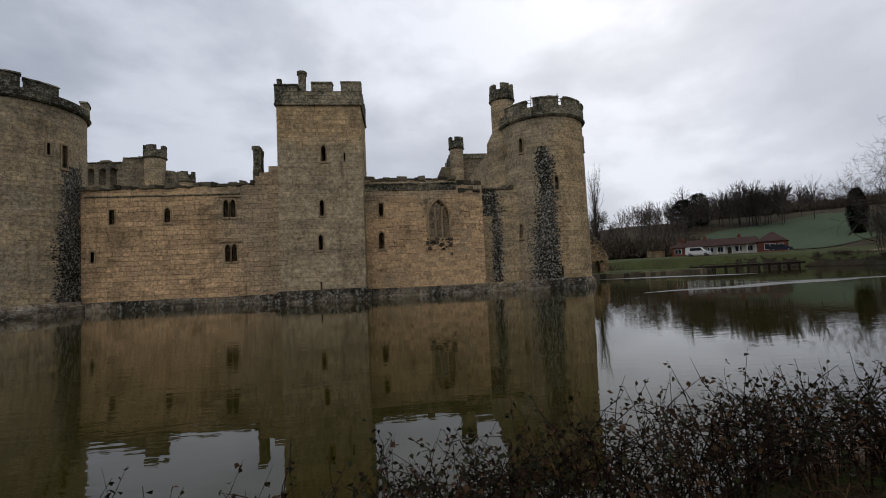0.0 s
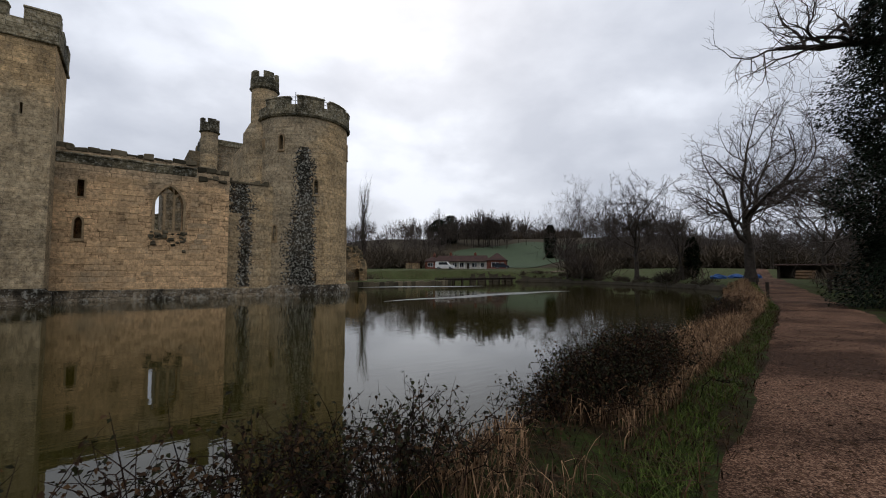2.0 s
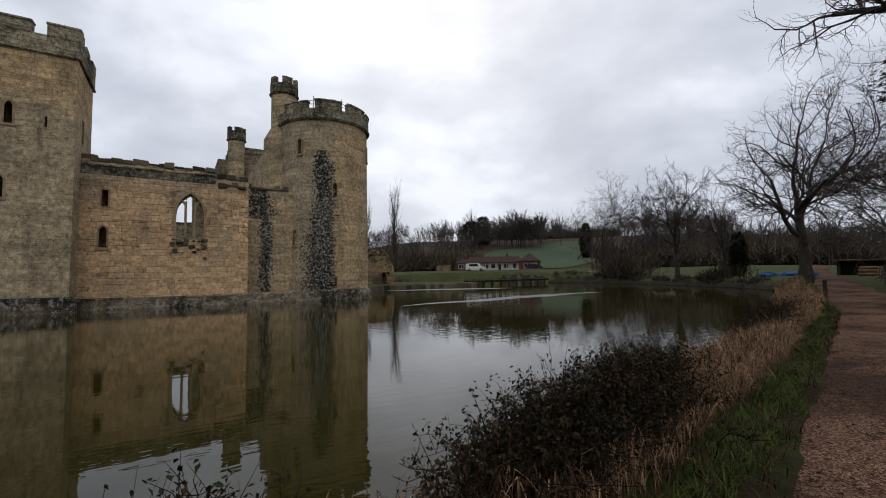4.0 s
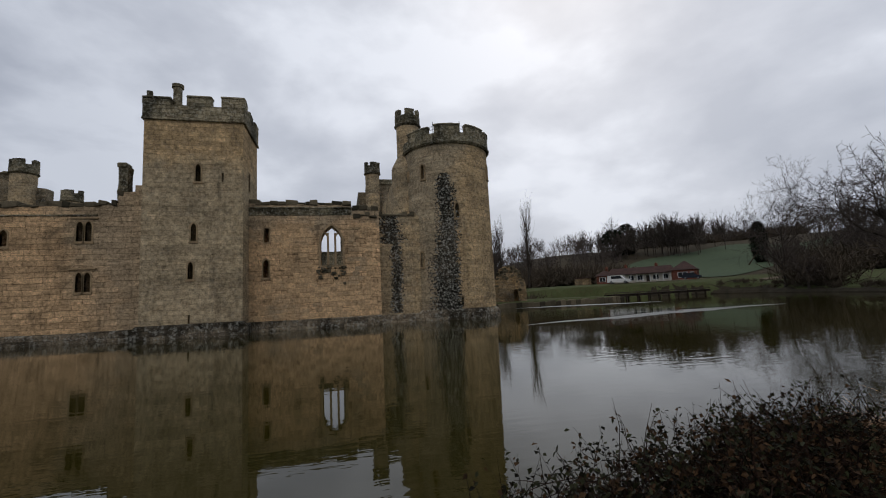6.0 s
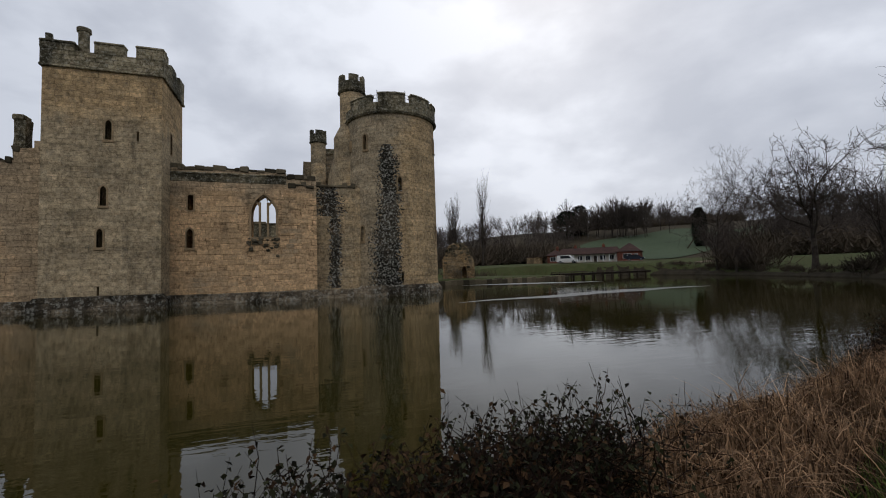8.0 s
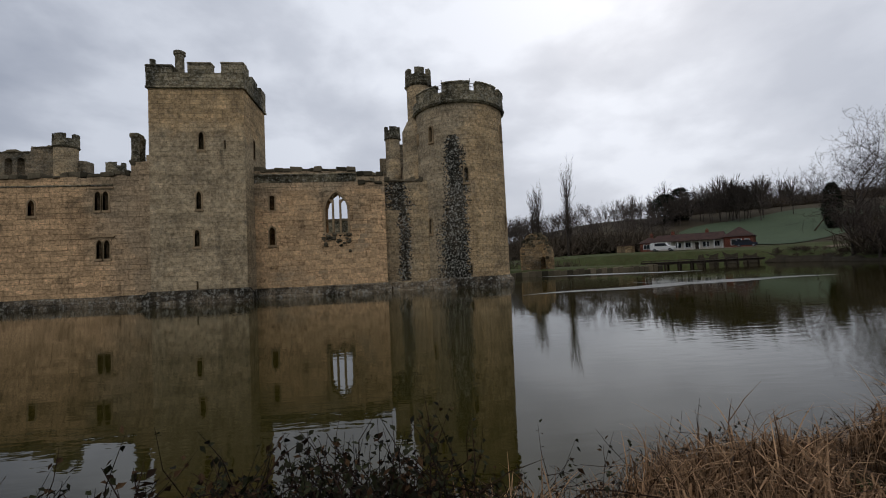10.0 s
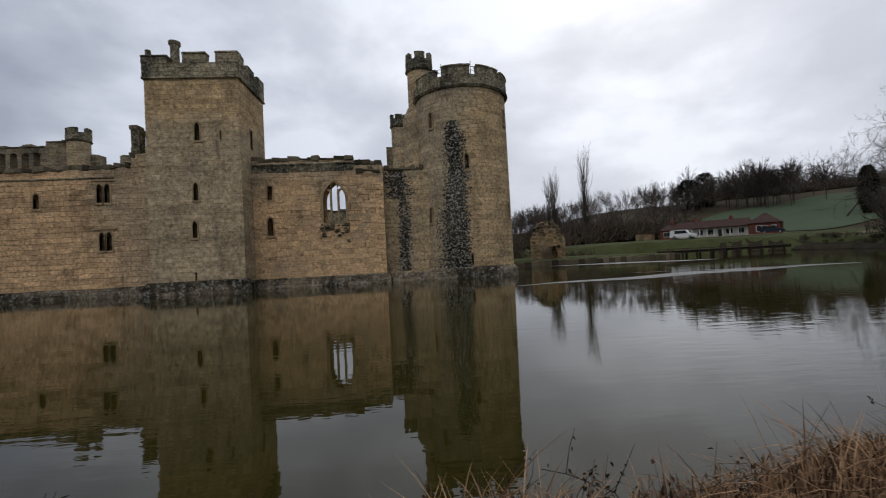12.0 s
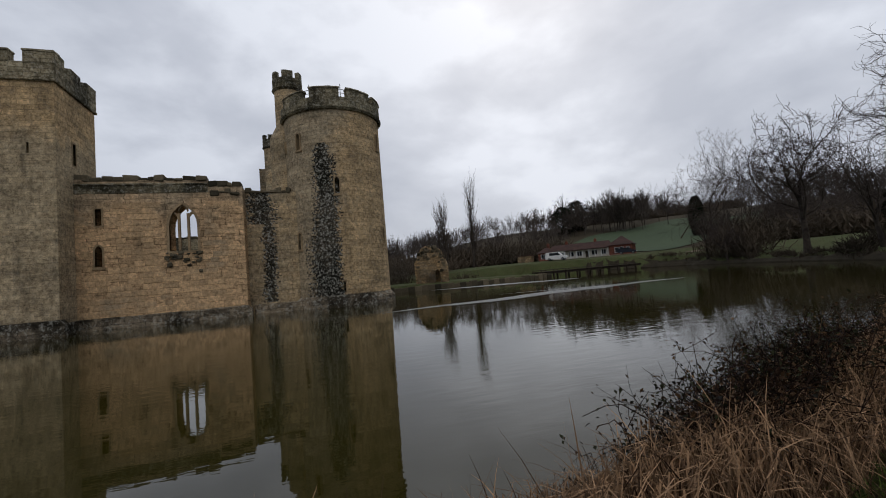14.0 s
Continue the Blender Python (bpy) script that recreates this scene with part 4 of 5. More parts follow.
    part("cap", box(-20.08, -19.4, 0.62, 1.58, 13.3, 13.7, 0.06), M_PARAPET, c)


curtains()


def far_ranges():
    t = thing("ruined_arcade", "ruined inner wall with four open arches under a broken parapet", "wall", kind="structure")
    bm = bmesh.new()
    bm_prism(bm, [(-49.5, -0.5), (-36.5, -0.5), (-36.5, 16.8), (-39.8, 17.1), (-39.9, 18.5), (-42.6, 18.7), (-42.7, 18.1), (-49.5, 18.0)], 21.2, 22.6)
    cuts = [opening_cutter(flat_at(-47.8 + i * 1.35, 21.2, 15.1), 0.85, 2.2, 2.2, "round") for i in range(4)]
    part("masonry", carve(bm, cuts), M_GREYWALL, t)
    rubble_row(t, -49.4, -42.8, 21.1, 22.2, lambda x: 18.0, 0.7, 21)
    rubble_row(t, -42.5, -39.9, 21.1, 22.2, lambda x: 18.55, 0.6, 22)
    part("low_wall", box(-36.4, -31.0, 21.3, 22.5, -0.5, 13.2), M_GREYWALL, t)
    w = thing("far_range_wall", "weathered far range of the castle court", "wall", kind="structure")
    part("masonry", box(-41.0, 9.0, 40.0, 41.6, -1.3, 10.7), M_PARAPET, w)
    rubble_row(w, -40.0, 8.5, 39.9, 41.0, lambda x: 10.65, 1.6, 23)
    w = thing("side_range_wall", "weathered side range of the castle court", "wall", kind="structure")
    part("masonry", box(7.5, 9.1, 7.0, 40.0, -1.3, 9.8), M_GREYWALL, w)
    w = thing("side_range_wall", "weathered side range of the castle court", "wall", kind="structure")
    part("masonry", box(-38.6, -37.0, 3.4, 40.0, -1.3, 9.8), M_GREYWALL, w)
    tagged(part("courtyard", box(-37.0, 7.5, 1.7, 40.0, -0.4, 0.6), M_GRASS), "grassy castle courtyard", "ground", kind="structure")


far_ranges()


# ---------------------------------------------------------------- plants
class Strands:
    """Collects tapered tubes and leaves as plain lists for one mesh."""

    def __init__(self):
        self.v, self.f = [], []

    def tube(self, pts, radii, sides=3):
        base, n = len(self.v), len(pts)
        for i, (p, r) in enumerate(zip(pts, radii)):
            d = (pts[min(i + 1, n - 1)] - pts[max(i - 1, 0)])
            d = d.normalized() if d.length > 1e-6 else Vector((0, 0, 1))
            u = d.cross(Vector((0.31, 0.87, 0.38))).normalized()
            w = d.cross(u)
            for k in range(sides):
                a = 2 * math.pi * k / sides
                self.v.append(tuple(p + (u * math.cos(a) + w * math.sin(a)) * r))
        for i in range(n - 1):
            for k in range(sides):
                a, b = base + i * sides + k, base + i * sides + (k + 1) % sides
                self.f.append((a, b, b + sides, a + sides))

    def leaf(self, p, d, up, length, width):
        """A leaf folded along its midrib."""
        s = d.cross(up)
        s = s.normalized() if s.length > 1e-6 else Vector((1, 0, 0))
        q = p + d * length * 0.45
        b = len(self.v)
        self.v += [tuple(p), tuple(q + s * width / 2 + up * width * 0.2), tuple(p + d * length), tuple(q - s * width / 2 + up * width * 0.2), tuple(q)]
        self.f += [(b, b + 1, b + 4), (b + 1, b + 2, b + 4), (b + 2, b + 3, b + 4), (b + 3, b, b + 4)]

    def blade(self, p, lean, length, width, droop):
        """A grass or reed blade in three bent lengths."""
        s = Vector((-lean.y, lean.x, 0)).normalized() * width / 2
        b = len(self.v)
        for k, f in enumerate((0, 0.4, 0.75, 1.0)):
            z = length * (f - droop * f * f)
            c = p + Vector((lean.x * f * f * length, lean.y * f * f * length, z))
            ww = (1, 0.9, 0.6, 0.08)[k]
            self.v += [tuple(c - s * ww), tuple(c + s * ww)]
        for k in range(3):
            a = b + 2 * k
            self.f.append((a, a + 1, a + 3, a + 2))

    def stalk(self, p, lean, length, width, kink, fall):
        """A broken reed: an upright length, then one that falls away."""
        m_ = p + Vector((lean.x * length * 0.6, lean.y * length * 0.6, length * 0.62))
        e = m_ + Vector((lean.x + kink.x, lean.y + kink.y, fall)).normalized() * length * 0.5
        s = Vector((-lean.y - 0.01, lean.x + 0.01, 0)).normalized() * width / 2
        b = len(self.v)
        for q, ww in ((p, 1.0), (p.lerp(m_, 0.5) + Vector((0, 0, 0.03)), 1.0), (m_, 0.85), (m_.lerp(e, 0.5) + Vector((0, 0, 0.02)), 0.6), (e, 0.1)):
            self.v += [tuple(q - s * ww), tuple(q + s * ww)]
        for k in range(4):
            a = b + 2 * k
            self.f.append((a, a + 1, a + 3, a + 2))

    def make(self, name, material, parent=None, label="", smooth=False):
        return from_lists(name, self.v, self.f, material, parent, label, smooth)


def rvec(rnd, s=1.0):
    return Vector((rnd.uniform(-s, s), rnd.uniform(-s, s), rnd.uniform(-s, s)))


def grow(store, rnd, p, d, length, r, level, top, spec):
    """One branch with its side branches; store[level] takes the tubes."""
    n = 6 if level == 0 else (5 if level < 3 else 3)
    pts, dirs = [p.copy()], []
    q, dd = p.copy(), d.normalized()
    for i in range(n):
        dd = (dd + rvec(rnd, spec["wiggle"][min(level, 3)]) + Vector((0, 0, spec["lift"][min(level, 3)]))).normalized()
        q = q + dd * length / n
        pts.append(q.copy())
        dirs.append(dd.copy())
    radii = [r * (1 - (1 - spec["taper"]) * i / n) for i in range(n + 1)]
    if level == 0:
        radii[0] *= 1.35
    store[min(level, 2)].tube(pts, radii, 8 if level == 0 else (5 if level == 1 else 3))
    if level >= top:
        return
    kids = spec["kids"][min(level, len(spec["kids"]) - 1)]
    for k in range(kids):
        f = spec["bare"][min(level, 2)] + (1 - spec["bare"][min(level, 2)]) * (k + rnd.random()) / kids
        i = min(int(f * n), n - 1)
        at = pts[i].lerp(pts[i + 1], f * n - i)
        side = dirs[i].cross(rvec(rnd)).normalized()
        spread = rnd.uniform(*spec["spread"])
        nd = dirs[i] * math.cos(spread) + side * math.sin(spread)
        if k == kids - 1:
            nd, at = (dirs[-1] + rvec(rnd, 0.3)).normalized(), pts[-1]
        grow(store, rnd, at, nd, length * rnd.uniform(*spec["ratio"][min(level, len(spec["ratio"]) - 1)]), max(radii[i] * rnd.uniform(0.45, 0.7), spec["thin"]), level + 1, top, spec)


OAK = dict(wiggle=(0.06, 0.3, 0.42, 0.5), lift=(0.05, 0.09, 0.07, 0.04), taper=0.5, kids=(8, 6, 5, 4, 4), bare=(0.5, 0.25, 0.12), spread=(0.5, 1.2), ratio=((0.8, 1.1), (0.5, 0.72), (0.48, 0.7), (0.45, 0.65), (0.4, 0.6)), thin=0.013)
POPLAR = dict(wiggle=(0.02, 0.06, 0.1, 0.2), lift=(0.05, 0.22, 0.2, 0.1), taper=0.25, kids=(34, 5, 4), bare=(0.12, 0.2, 0.1), spread=(0.25, 0.5), ratio=((0.2, 0.34), (0.4, 0.6), (0.4, 0.6)), thin=0.03)


def bare_tree(label, x, y, height, trunk_r, seed, spec=OAK, top=4, name="bare_tree", group="", lean=(0, 0), trunk=0.42, thin=None):
    rnd = random.Random(seed)
    t = thing(name, label, "tree", group)
    sp = dict(spec)
    if thin:
        sp["thin"] = thin
    store = [Strands(), Strands(), Strands()]
    z = ground_z(x, y) - 0.15
    grow(store, rnd, Vector((x, y, z)), Vector((lean[0], lean[1], 1)), height * trunk, trunk_r, 0, top, sp)
    store[0].make("trunk", M_BARK, t, smooth=True)
    store[1].make("limb", M_BARK, t, smooth=True)
    store[2].make("twig_mass", M_TWIG, t)["kind"] = "stuff"
    return t


bare_tree("large bare winter oak with spreading limbs beside the path", 50.6, -19.2, 20.5, 0.6, 5, trunk=0.42, top=5, thin=0.018)
bare_tree("round-headed bare oak on the moat shore", 63.0, 1.2, 22.0, 0.4, 12, trunk=0.33, top=5, thin=0.024)
bare_tree("bare tree leaning by the water", 58.0, -8.5, 11.0, 0.25, 31, trunk=0.45, top=4, lean=(-0.15, 0.1))
bare_tree("bare shoreline tree with low twisted limbs", 66.5, 14.5, 9.0, 0.25, 8, trunk=0.3, top=4)
bare_tree("bare shoreline tree with low twisted limbs", 68.5, 19.5, 10.5, 0.25, 18, trunk=0.35, top=4)
bare_tree("tall bare tree behind the shore", 92.0, 37.5, 20.0, 0.3, 19, trunk=0.5, top=5, thin=0.02)
bare_tree("bare tree in the hedge beside the path", 41.0, -31.0, 15.0, 0.35, 21, trunk=0.4, top=5)
bare_tree("bare tree in the hedge beside the path", 49.0, -30.5, 14.0, 0.35, 22, trunk=0.4, top=5)
bare_tree("bare tree beyond the woodyard", 78.0, -20.0, 17.0, 0.35, 23, trunk=0.4, top=4, thin=0.03)
bare_tree("bare tree on the far bank", -91.0, 14.0, 16.0, 0.28, 24, trunk=0.4, top=4, group="far bank trees", thin=0.03)
bare_tree("low bare tree on the far bank", -91.0, 21.0, 10.5, 0.25, 25, trunk=0.3, top=4, group="far bank trees", thin=0.03)
bare_tree("low bare tree on the far bank", -88.0, 29.0, 11.0, 0.25, 26, trunk=0.3, top=4, group="far bank trees", thin=0.03)
bare_tree("tall slender leafless poplar tree", 55.0, 90.0, 24.0, 0.35, 41, POPLAR, 3, "poplar", "poplars", trunk=0.9)
bare_tree("slender leafless poplar behind the moat", 45.2, 93.5, 17.0, 0.3, 42, POPLAR, 3, "poplar", "poplars", trunk=0.9)
bare_tree("slender leafless poplar behind the moat", 47.3, 93.0, 19.0, 0.3, 43, POPLAR, 3, "poplar", "poplars", trunk=0.9)


def ivy_tree():
    """A big tree wrapped in ivy beside the path, with a bare limb over it."""
    t = thing("ivy_clad_tree", "tall tree wrapped in dark ivy with a bare overhanging limb", "tree")
    rnd = random.Random(77)
    x, y = 20.3, -34.7
    st = [Strands(), Strands(), Strands()]
    z = ground_z(x, y) - 0.2
    st[0].tube([Vector((x, y, z)), Vector((x + 0.1, y, 4)), Vector((x, y + 0.1, 10)), Vector((x - 0.1, y + 0.1, 17))], [0.6, 0.48, 0.4, 0.25], 9)
    sp = dict(OAK, kids=(7, 6, 5, 4), bare=(0.25, 0.15, 0.1), thin=0.008)
    for at, d, ln, r in (((x, y, 12.2), (-0.25, 0.92, 0.25), 4.6, 0.2), ((x, y, 14.5), (-0.2, 0.85, 0.3), 4.4, 0.18), ((x, y, 13), (0.6, -0.6, 0.4), 5, 0.15), ((x, y, 16.5), (0.3, 0.3, 0.9), 5, 0.16), ((x, y, 9), (0.9, 0.4, 0.3), 4.5, 0.13)):
        grow(st, rnd, Vector(at), Vector(d), ln, r, 1, 5, sp)
    st[0].make("trunk", M_BARK, t, smooth=True)
    st[1].make("limb", M_BARK, t, smooth=True)
    st[2].make("twig_mass", M_TWIG, t)["kind"] = "stuff"
    lv = Strands()
    for i in range(40000):
        h = rnd.uniform(0.3, 15.5)
        a = rnd.uniform(0, 2 * math.pi)
        r = (1.7 + 0.9 * math.sin(h * 0.75 + 1) ** 2) * (1 if h < 11 else (16 - h) / 5) * rnd.uniform(0.55, 1.08) * (1 + 0.3 * noise.noise(Vector((a * 1.5, h * 0.6, 2))))
        p = Vector((x + r * math.cos(a), y + r * math.sin(a), h + 0.3))
        d = (Vector((math.cos(a), math.sin(a), -0.5)) + rvec(rnd, 0.7)).normalized()
        lv.leaf(p, d, Vector((math.cos(a), math.sin(a), 0.6)).normalized(), rnd.uniform(0.1, 0.17), rnd.uniform(0.08, 0.14))
    lv.make("ivy_foliage", M_IVY, t)["kind"] = "stuff"
    return t


ivy_tree()


def leaf_tree(name, label, x, y, height, width, seed, count, material, cone=False, size=0.5):
    """A dense evergreen made of many small sprays round a trunk."""
    rnd = random.Random(seed)
    t = thing(name, label, "tree")
    z = ground_z(x, y)
    tr = Strands()
    tr.tube([Vector((x, y, z - 0.2)), Vector((x, y, z + height * 0.9))], [width * 0.07, 0.03], 6)
    tr.make("trunk", M_BARK, t, smooth=True)
    lv = Strands()
    for i in range(count):
        f = rnd.random()
        a = rnd.uniform(0, 2 * math.pi)
        prof = (1 - f) ** 0.7 if cone else math.sin(math.pi * min(0.97, f * 0.9 + 0.08)) ** 0.6
        r = width / 2 * prof * math.sqrt(rnd.uniform(0.12, 1.0)) * (1 + 0.35 * noise.noise(Vector((a * 1.2, f * 5, seed))))
        p = Vector((x + r * math.cos(a), y + r * math.sin(a), z + 0.4 + f * (height - 0.4)))
        lv.leaf(p, (Vector((math.cos(a), math.sin(a), 0.5 if cone else -0.1)) + rvec(rnd, 0.6)).normalized(), Vector((0, 0, 1)), size * rnd.uniform(0.6, 1.3), size * rnd.uniform(0.4, 0.8))
    lv.make("foliage", material, t)["kind"] = "stuff"
    return t


leaf_tree("cypress", "dark columnar evergreen high on the hillside", 150, 91, 15.5, 5.0, 3, 3500, M_EVER, False, 1.0)
leaf_tree("holly_tree", "dense dark evergreen at the water's edge", 60.3, -8.8, 6.2, 1.9, 4, 2200, M_EVER, False, 0.4)
leaf_tree("yew_tree", "broad dark evergreen on the wooded slope", 142, 168, 15, 13, 9, 3500, M_EVER, False, 1.2)
leaf_tree("yew_tree", "broad dark evergreen on the wooded slope", 154, 172, 17, 14, 10, 3500, M_EVER, False, 1.2)
leaf_tree("laurel", "dark evergreen shrub in the hedge", 26.5, -36.0, 3.6, 5.0, 14, 3000, M_EVER, False, 0.3)
leaf_tree("laurel", "dark evergreen shrub in the hedge", 33.0, -33.5, 4.0, 5.0, 15, 3000, M_EVER, False, 0.3)


def far_woods():
    """Leafless woods on the slopes, as one mass of trunks and twigs."""
    rnd = random.Random(6)
    st, bush = Strands(), Strands()

    def tree(x, y, h, dens, thin):
        z = ground_z(x, y)
        st.tube([Vector((x, y, z - 0.5)), Vector((x + rnd.uniform(-0.4, 0.4), y, z + h * 0.75))], [h * 0.009 + 0.04, thin], 3)
        cz, rx, rz = z + h * 0.62, h * rnd.uniform(0.2, 0.3), h * rnd.uniform(0.34, 0.4)
        for k in range(dens):
            d = rvec(rnd).normalized()
            q = Vector((x + d.x * rx, y + d.y * rx, cz + d.z * rz))
            p = Vector((x, y, z + h * rnd.uniform(0.25, 0.6))).lerp(q, 0.25)
            st.tube([p, q], [thin * 1.4, thin * 0.6], 3)
            for j in range(5):
                b = p.lerp(q, rnd.uniform(0.35, 1.0))
                e = b + (d + Vector((0, 0, 0.5)) + rvec(rnd, 0.8)).normalized() * h * rnd.uniform(0.06, 0.14)
                st.tube([b, e], [thin * 0.8, thin * 0.3], 3)

    for i in range(620):
        az = radians(rnd.uniform(6, 92))
        deg = math.degrees(az)
        r = rnd.uniform(165, 330) if deg < 36 else (rnd.uniform(max(235 + (deg - 36) * 9, 170), 400) if deg < 54 else rnd.uniform(160, 300))
        if deg > 66:
            r = rnd.uniform(120, 260)
        x, y = -5 + r * math.sin(az), -38 + r * math.cos(az)
        tree(x, y, rnd.uniform(10, 17) * (0.75 if deg > 66 else 1) * 1, 34, 0.03 + r * 0.0001)
    for i in range(60):
        az = radians(rnd.uniform(51, 76))
        r = rnd.uniform(138, 180)
        tree(-5 + r * math.sin(az), -38 + r * math.cos(az), rnd.uniform(8, 12), 40, 0.045)
    for i in range(34):
        az = radians(rnd.gauss(41.5, 2.6))
        r = rnd.uniform(235, 270)
        tree(-5 + r * math.sin(az), -38 + r * math.cos(az), rnd.uniform(15, 23), 60, 0.075)
    for i in range(70):
        az = radians(rnd.uniform(-75, -30))
        r = rnd.uniform(110, 210)
        tree(-2 + r * math.sin(az), -38 + r * math.cos(az), rnd.uniform(5, 9), 30, 0.04)
    w = st.make("far_woods", M_TWIGFAR)
    tagged(w, "leafless brown woods on the far slopes", "woods", kind="stuff")

    def shrub(x, y, h, n, thin):
        z = ground_z(x, y)
        for k in range(n):
            a, e = rnd.uniform(0, 6.28), rnd.uniform(0.3, 1.4)
            p = Vector((x + rnd.gauss(0, h * 0.4), y + rnd.gauss(0, h * 0.4), z + rnd.uniform(0, h * 0.45)))
            d = Vector((math.cos(a) * math.cos(e), math.sin(a) * math.cos(e), math.sin(e)))
            m_ = p + d * h * 0.35 + rvec(rnd, h * 0.06)
            bush.tube([p, m_, m_ + (d + rvec(rnd, 0.5)) * h * 0.25], [thin * 1.6, thin, thin * 0.4], 3)

    for i in range(720):
        deg = rnd.uniform(5, 98)
        az = radians(deg)
        r = rnd.uniform(142, 185) if deg < 54 else rnd.uniform(132, 170)
        if 36 < deg < 54:
            r = rnd.uniform(300, 350)
        shrub(-5 + r * math.sin(az), -38 + r * math.cos(az), rnd.uniform(4, 8), 60, 0.12)
    for i in range(60):
        az = radians(rnd.uniform(-78, -35))
        r = rnd.uniform(104, 125)
        shrub(-2 + r * math.sin(az), -38 + r * math.cos(az), rnd.uniform(2, 4), 40, 0.07)
    for i in range(120):
        y = rnd.uniform(-20, 62)
        shrub(-97.0 + 0.3 * max(y, 0) - rnd.uniform(0, 3), y, rnd.uniform(2.2, 4.4), 60, 0.07)
    for x, y, h in ((68, 13, 3), (69, 15.5, 4), (71, 19, 3.5), (71, 14, 4.2), (72.5, 17, 4.5), (60, -8, 2.2), (57, -7, 1.6), (33, 41, 3), (20, 42, 4), (14, 38, 3), (12, 62, 4), (25, 63, 5), (35, 61, 4)):
        shrub(x, y, h * 1.1, 170, 0.045)
    for i in range(90):
        k = rnd.uniform(0, 1)
        x, y = float(np.interp(k, (0, 0.3, 0.6, 0.8, 1), (50.5, 59, 67.5, 70, 69))), float(np.interp(k, (0, 0.3, 0.6, 0.8, 1), (-15, -4, 13, 24, 34)))
        shrub(x + rnd.uniform(-0.4, 0.8), y, rnd.uniform(0.5, 1.1), 24, 0.03)
    for i in range(40):
        x = rnd.uniform(18, 75)
        shrub(x, path_edge(x) - rnd.uniform(4.5, 9) - (2 if x > 45 else 0) - (5 if x > 55 else 0), rnd.uniform(1.0, 2.4), 50, 0.02)
    b = bush.make("thicket", M_WOODS)
    tagged(b, "dense leafless brown thicket and hedges on the far slopes", "thicket", kind="stuff")


far_woods()


def bramble(x, y, w, d, h, seed, canes=90, leaves=26, dead=0.3, label="dark tangled bramble bush with withered leaves on the bank"):
    rnd = random.Random(seed)
    t = thing("bramble_bush", label, "bush", "bank brambles")
    st, lv, dl = Strands(), Strands(), Strands()
    for c in range(canes):
        px, py = x + rnd.gauss(0, w * 0.28), y + rnd.gauss(0, d * 0.28)
        z = max(ground_z(px, py), -0.1) - 0.05
        a = rnd.uniform(0, 6.28)
        out = Vector((math.cos(a), math.sin(a) * 0.8, 0))
        hh = h * rnd.uniform(0.45, 1.05)
        reach = rnd.uniform(0.15, 0.75) * (1.3 if rnd.random() < 0.2 else 1)
        pts = []
        for k in range(7):
            f = k / 6
            pts.append(Vector((px, py, z)) + out * reach * f ** 1.4 + Vector((0, 0, hh * math.sin(min(1.0, f * 1.15) * math.pi * 0.62) / math.sin(math.pi * 0.5))) + rvec(rnd, 0.035 if k else 0))
        r = rnd.uniform(0.0035, 0.007)
        st.tube(pts, [r * (1 - 0.55 * k / 6) for k in range(7)], 3)
        for s in range(3):
            k = rnd.randint(2, 5)
            e = pts[k] + (rvec(rnd, 0.8) + Vector((0, 0, 0.5))).normalized() * rnd.uniform(0.12, 0.4)
            st.tube([pts[k], pts[k].lerp(e, 0.5) + rvec(rnd, 0.03), e], [r * 0.6, r * 0.45, r * 0.2], 3)
            for q in range(leaves // 6):
                p = pts[k].lerp(e, rnd.uniform(0.2, 1.0)) + rvec(rnd, 0.02)
                (dl if rnd.random() < dead else lv).leaf(p, (rvec(rnd) + Vector((0, 0, -0.2))).normalized(), (rvec(rnd, 0.6) + Vector((0, 0, 1))).normalized(), rnd.uniform(0.024, 0.05), rnd.uniform(0.017, 0.034))
        for q in range(leaves // 2):
            f = rnd.uniform(1.2, 5.99)
            p = pts[int(f)].lerp(pts[int(f) + 1], f % 1) + rvec(rnd, 0.05)
            (dl if rnd.random() < dead else lv).leaf(p, (rvec(rnd) + Vector((0, 0, -0.1))).normalized(), (rvec(rnd, 0.6) + Vector((0, 0, 1))).normalized(), rnd.uniform(0.024, 0.05), rnd.uniform(0.017, 0.034))
    st.make("cane_tangle", M_STEM, t)["kind"] = "stuff"
    lv.make("leafage", M_LEAF, t)["kind"] = "stuff"
    dl.make("withered_leafage", M_DEADLEAF, t)["kind"] = "stuff"
    return t


def bank(x, f):
    """A place on the bank: f from 0 at the path's edge to 1 at the water."""
    return x, path_edge(x) + f * (water_edge(x) - path_edge(x))


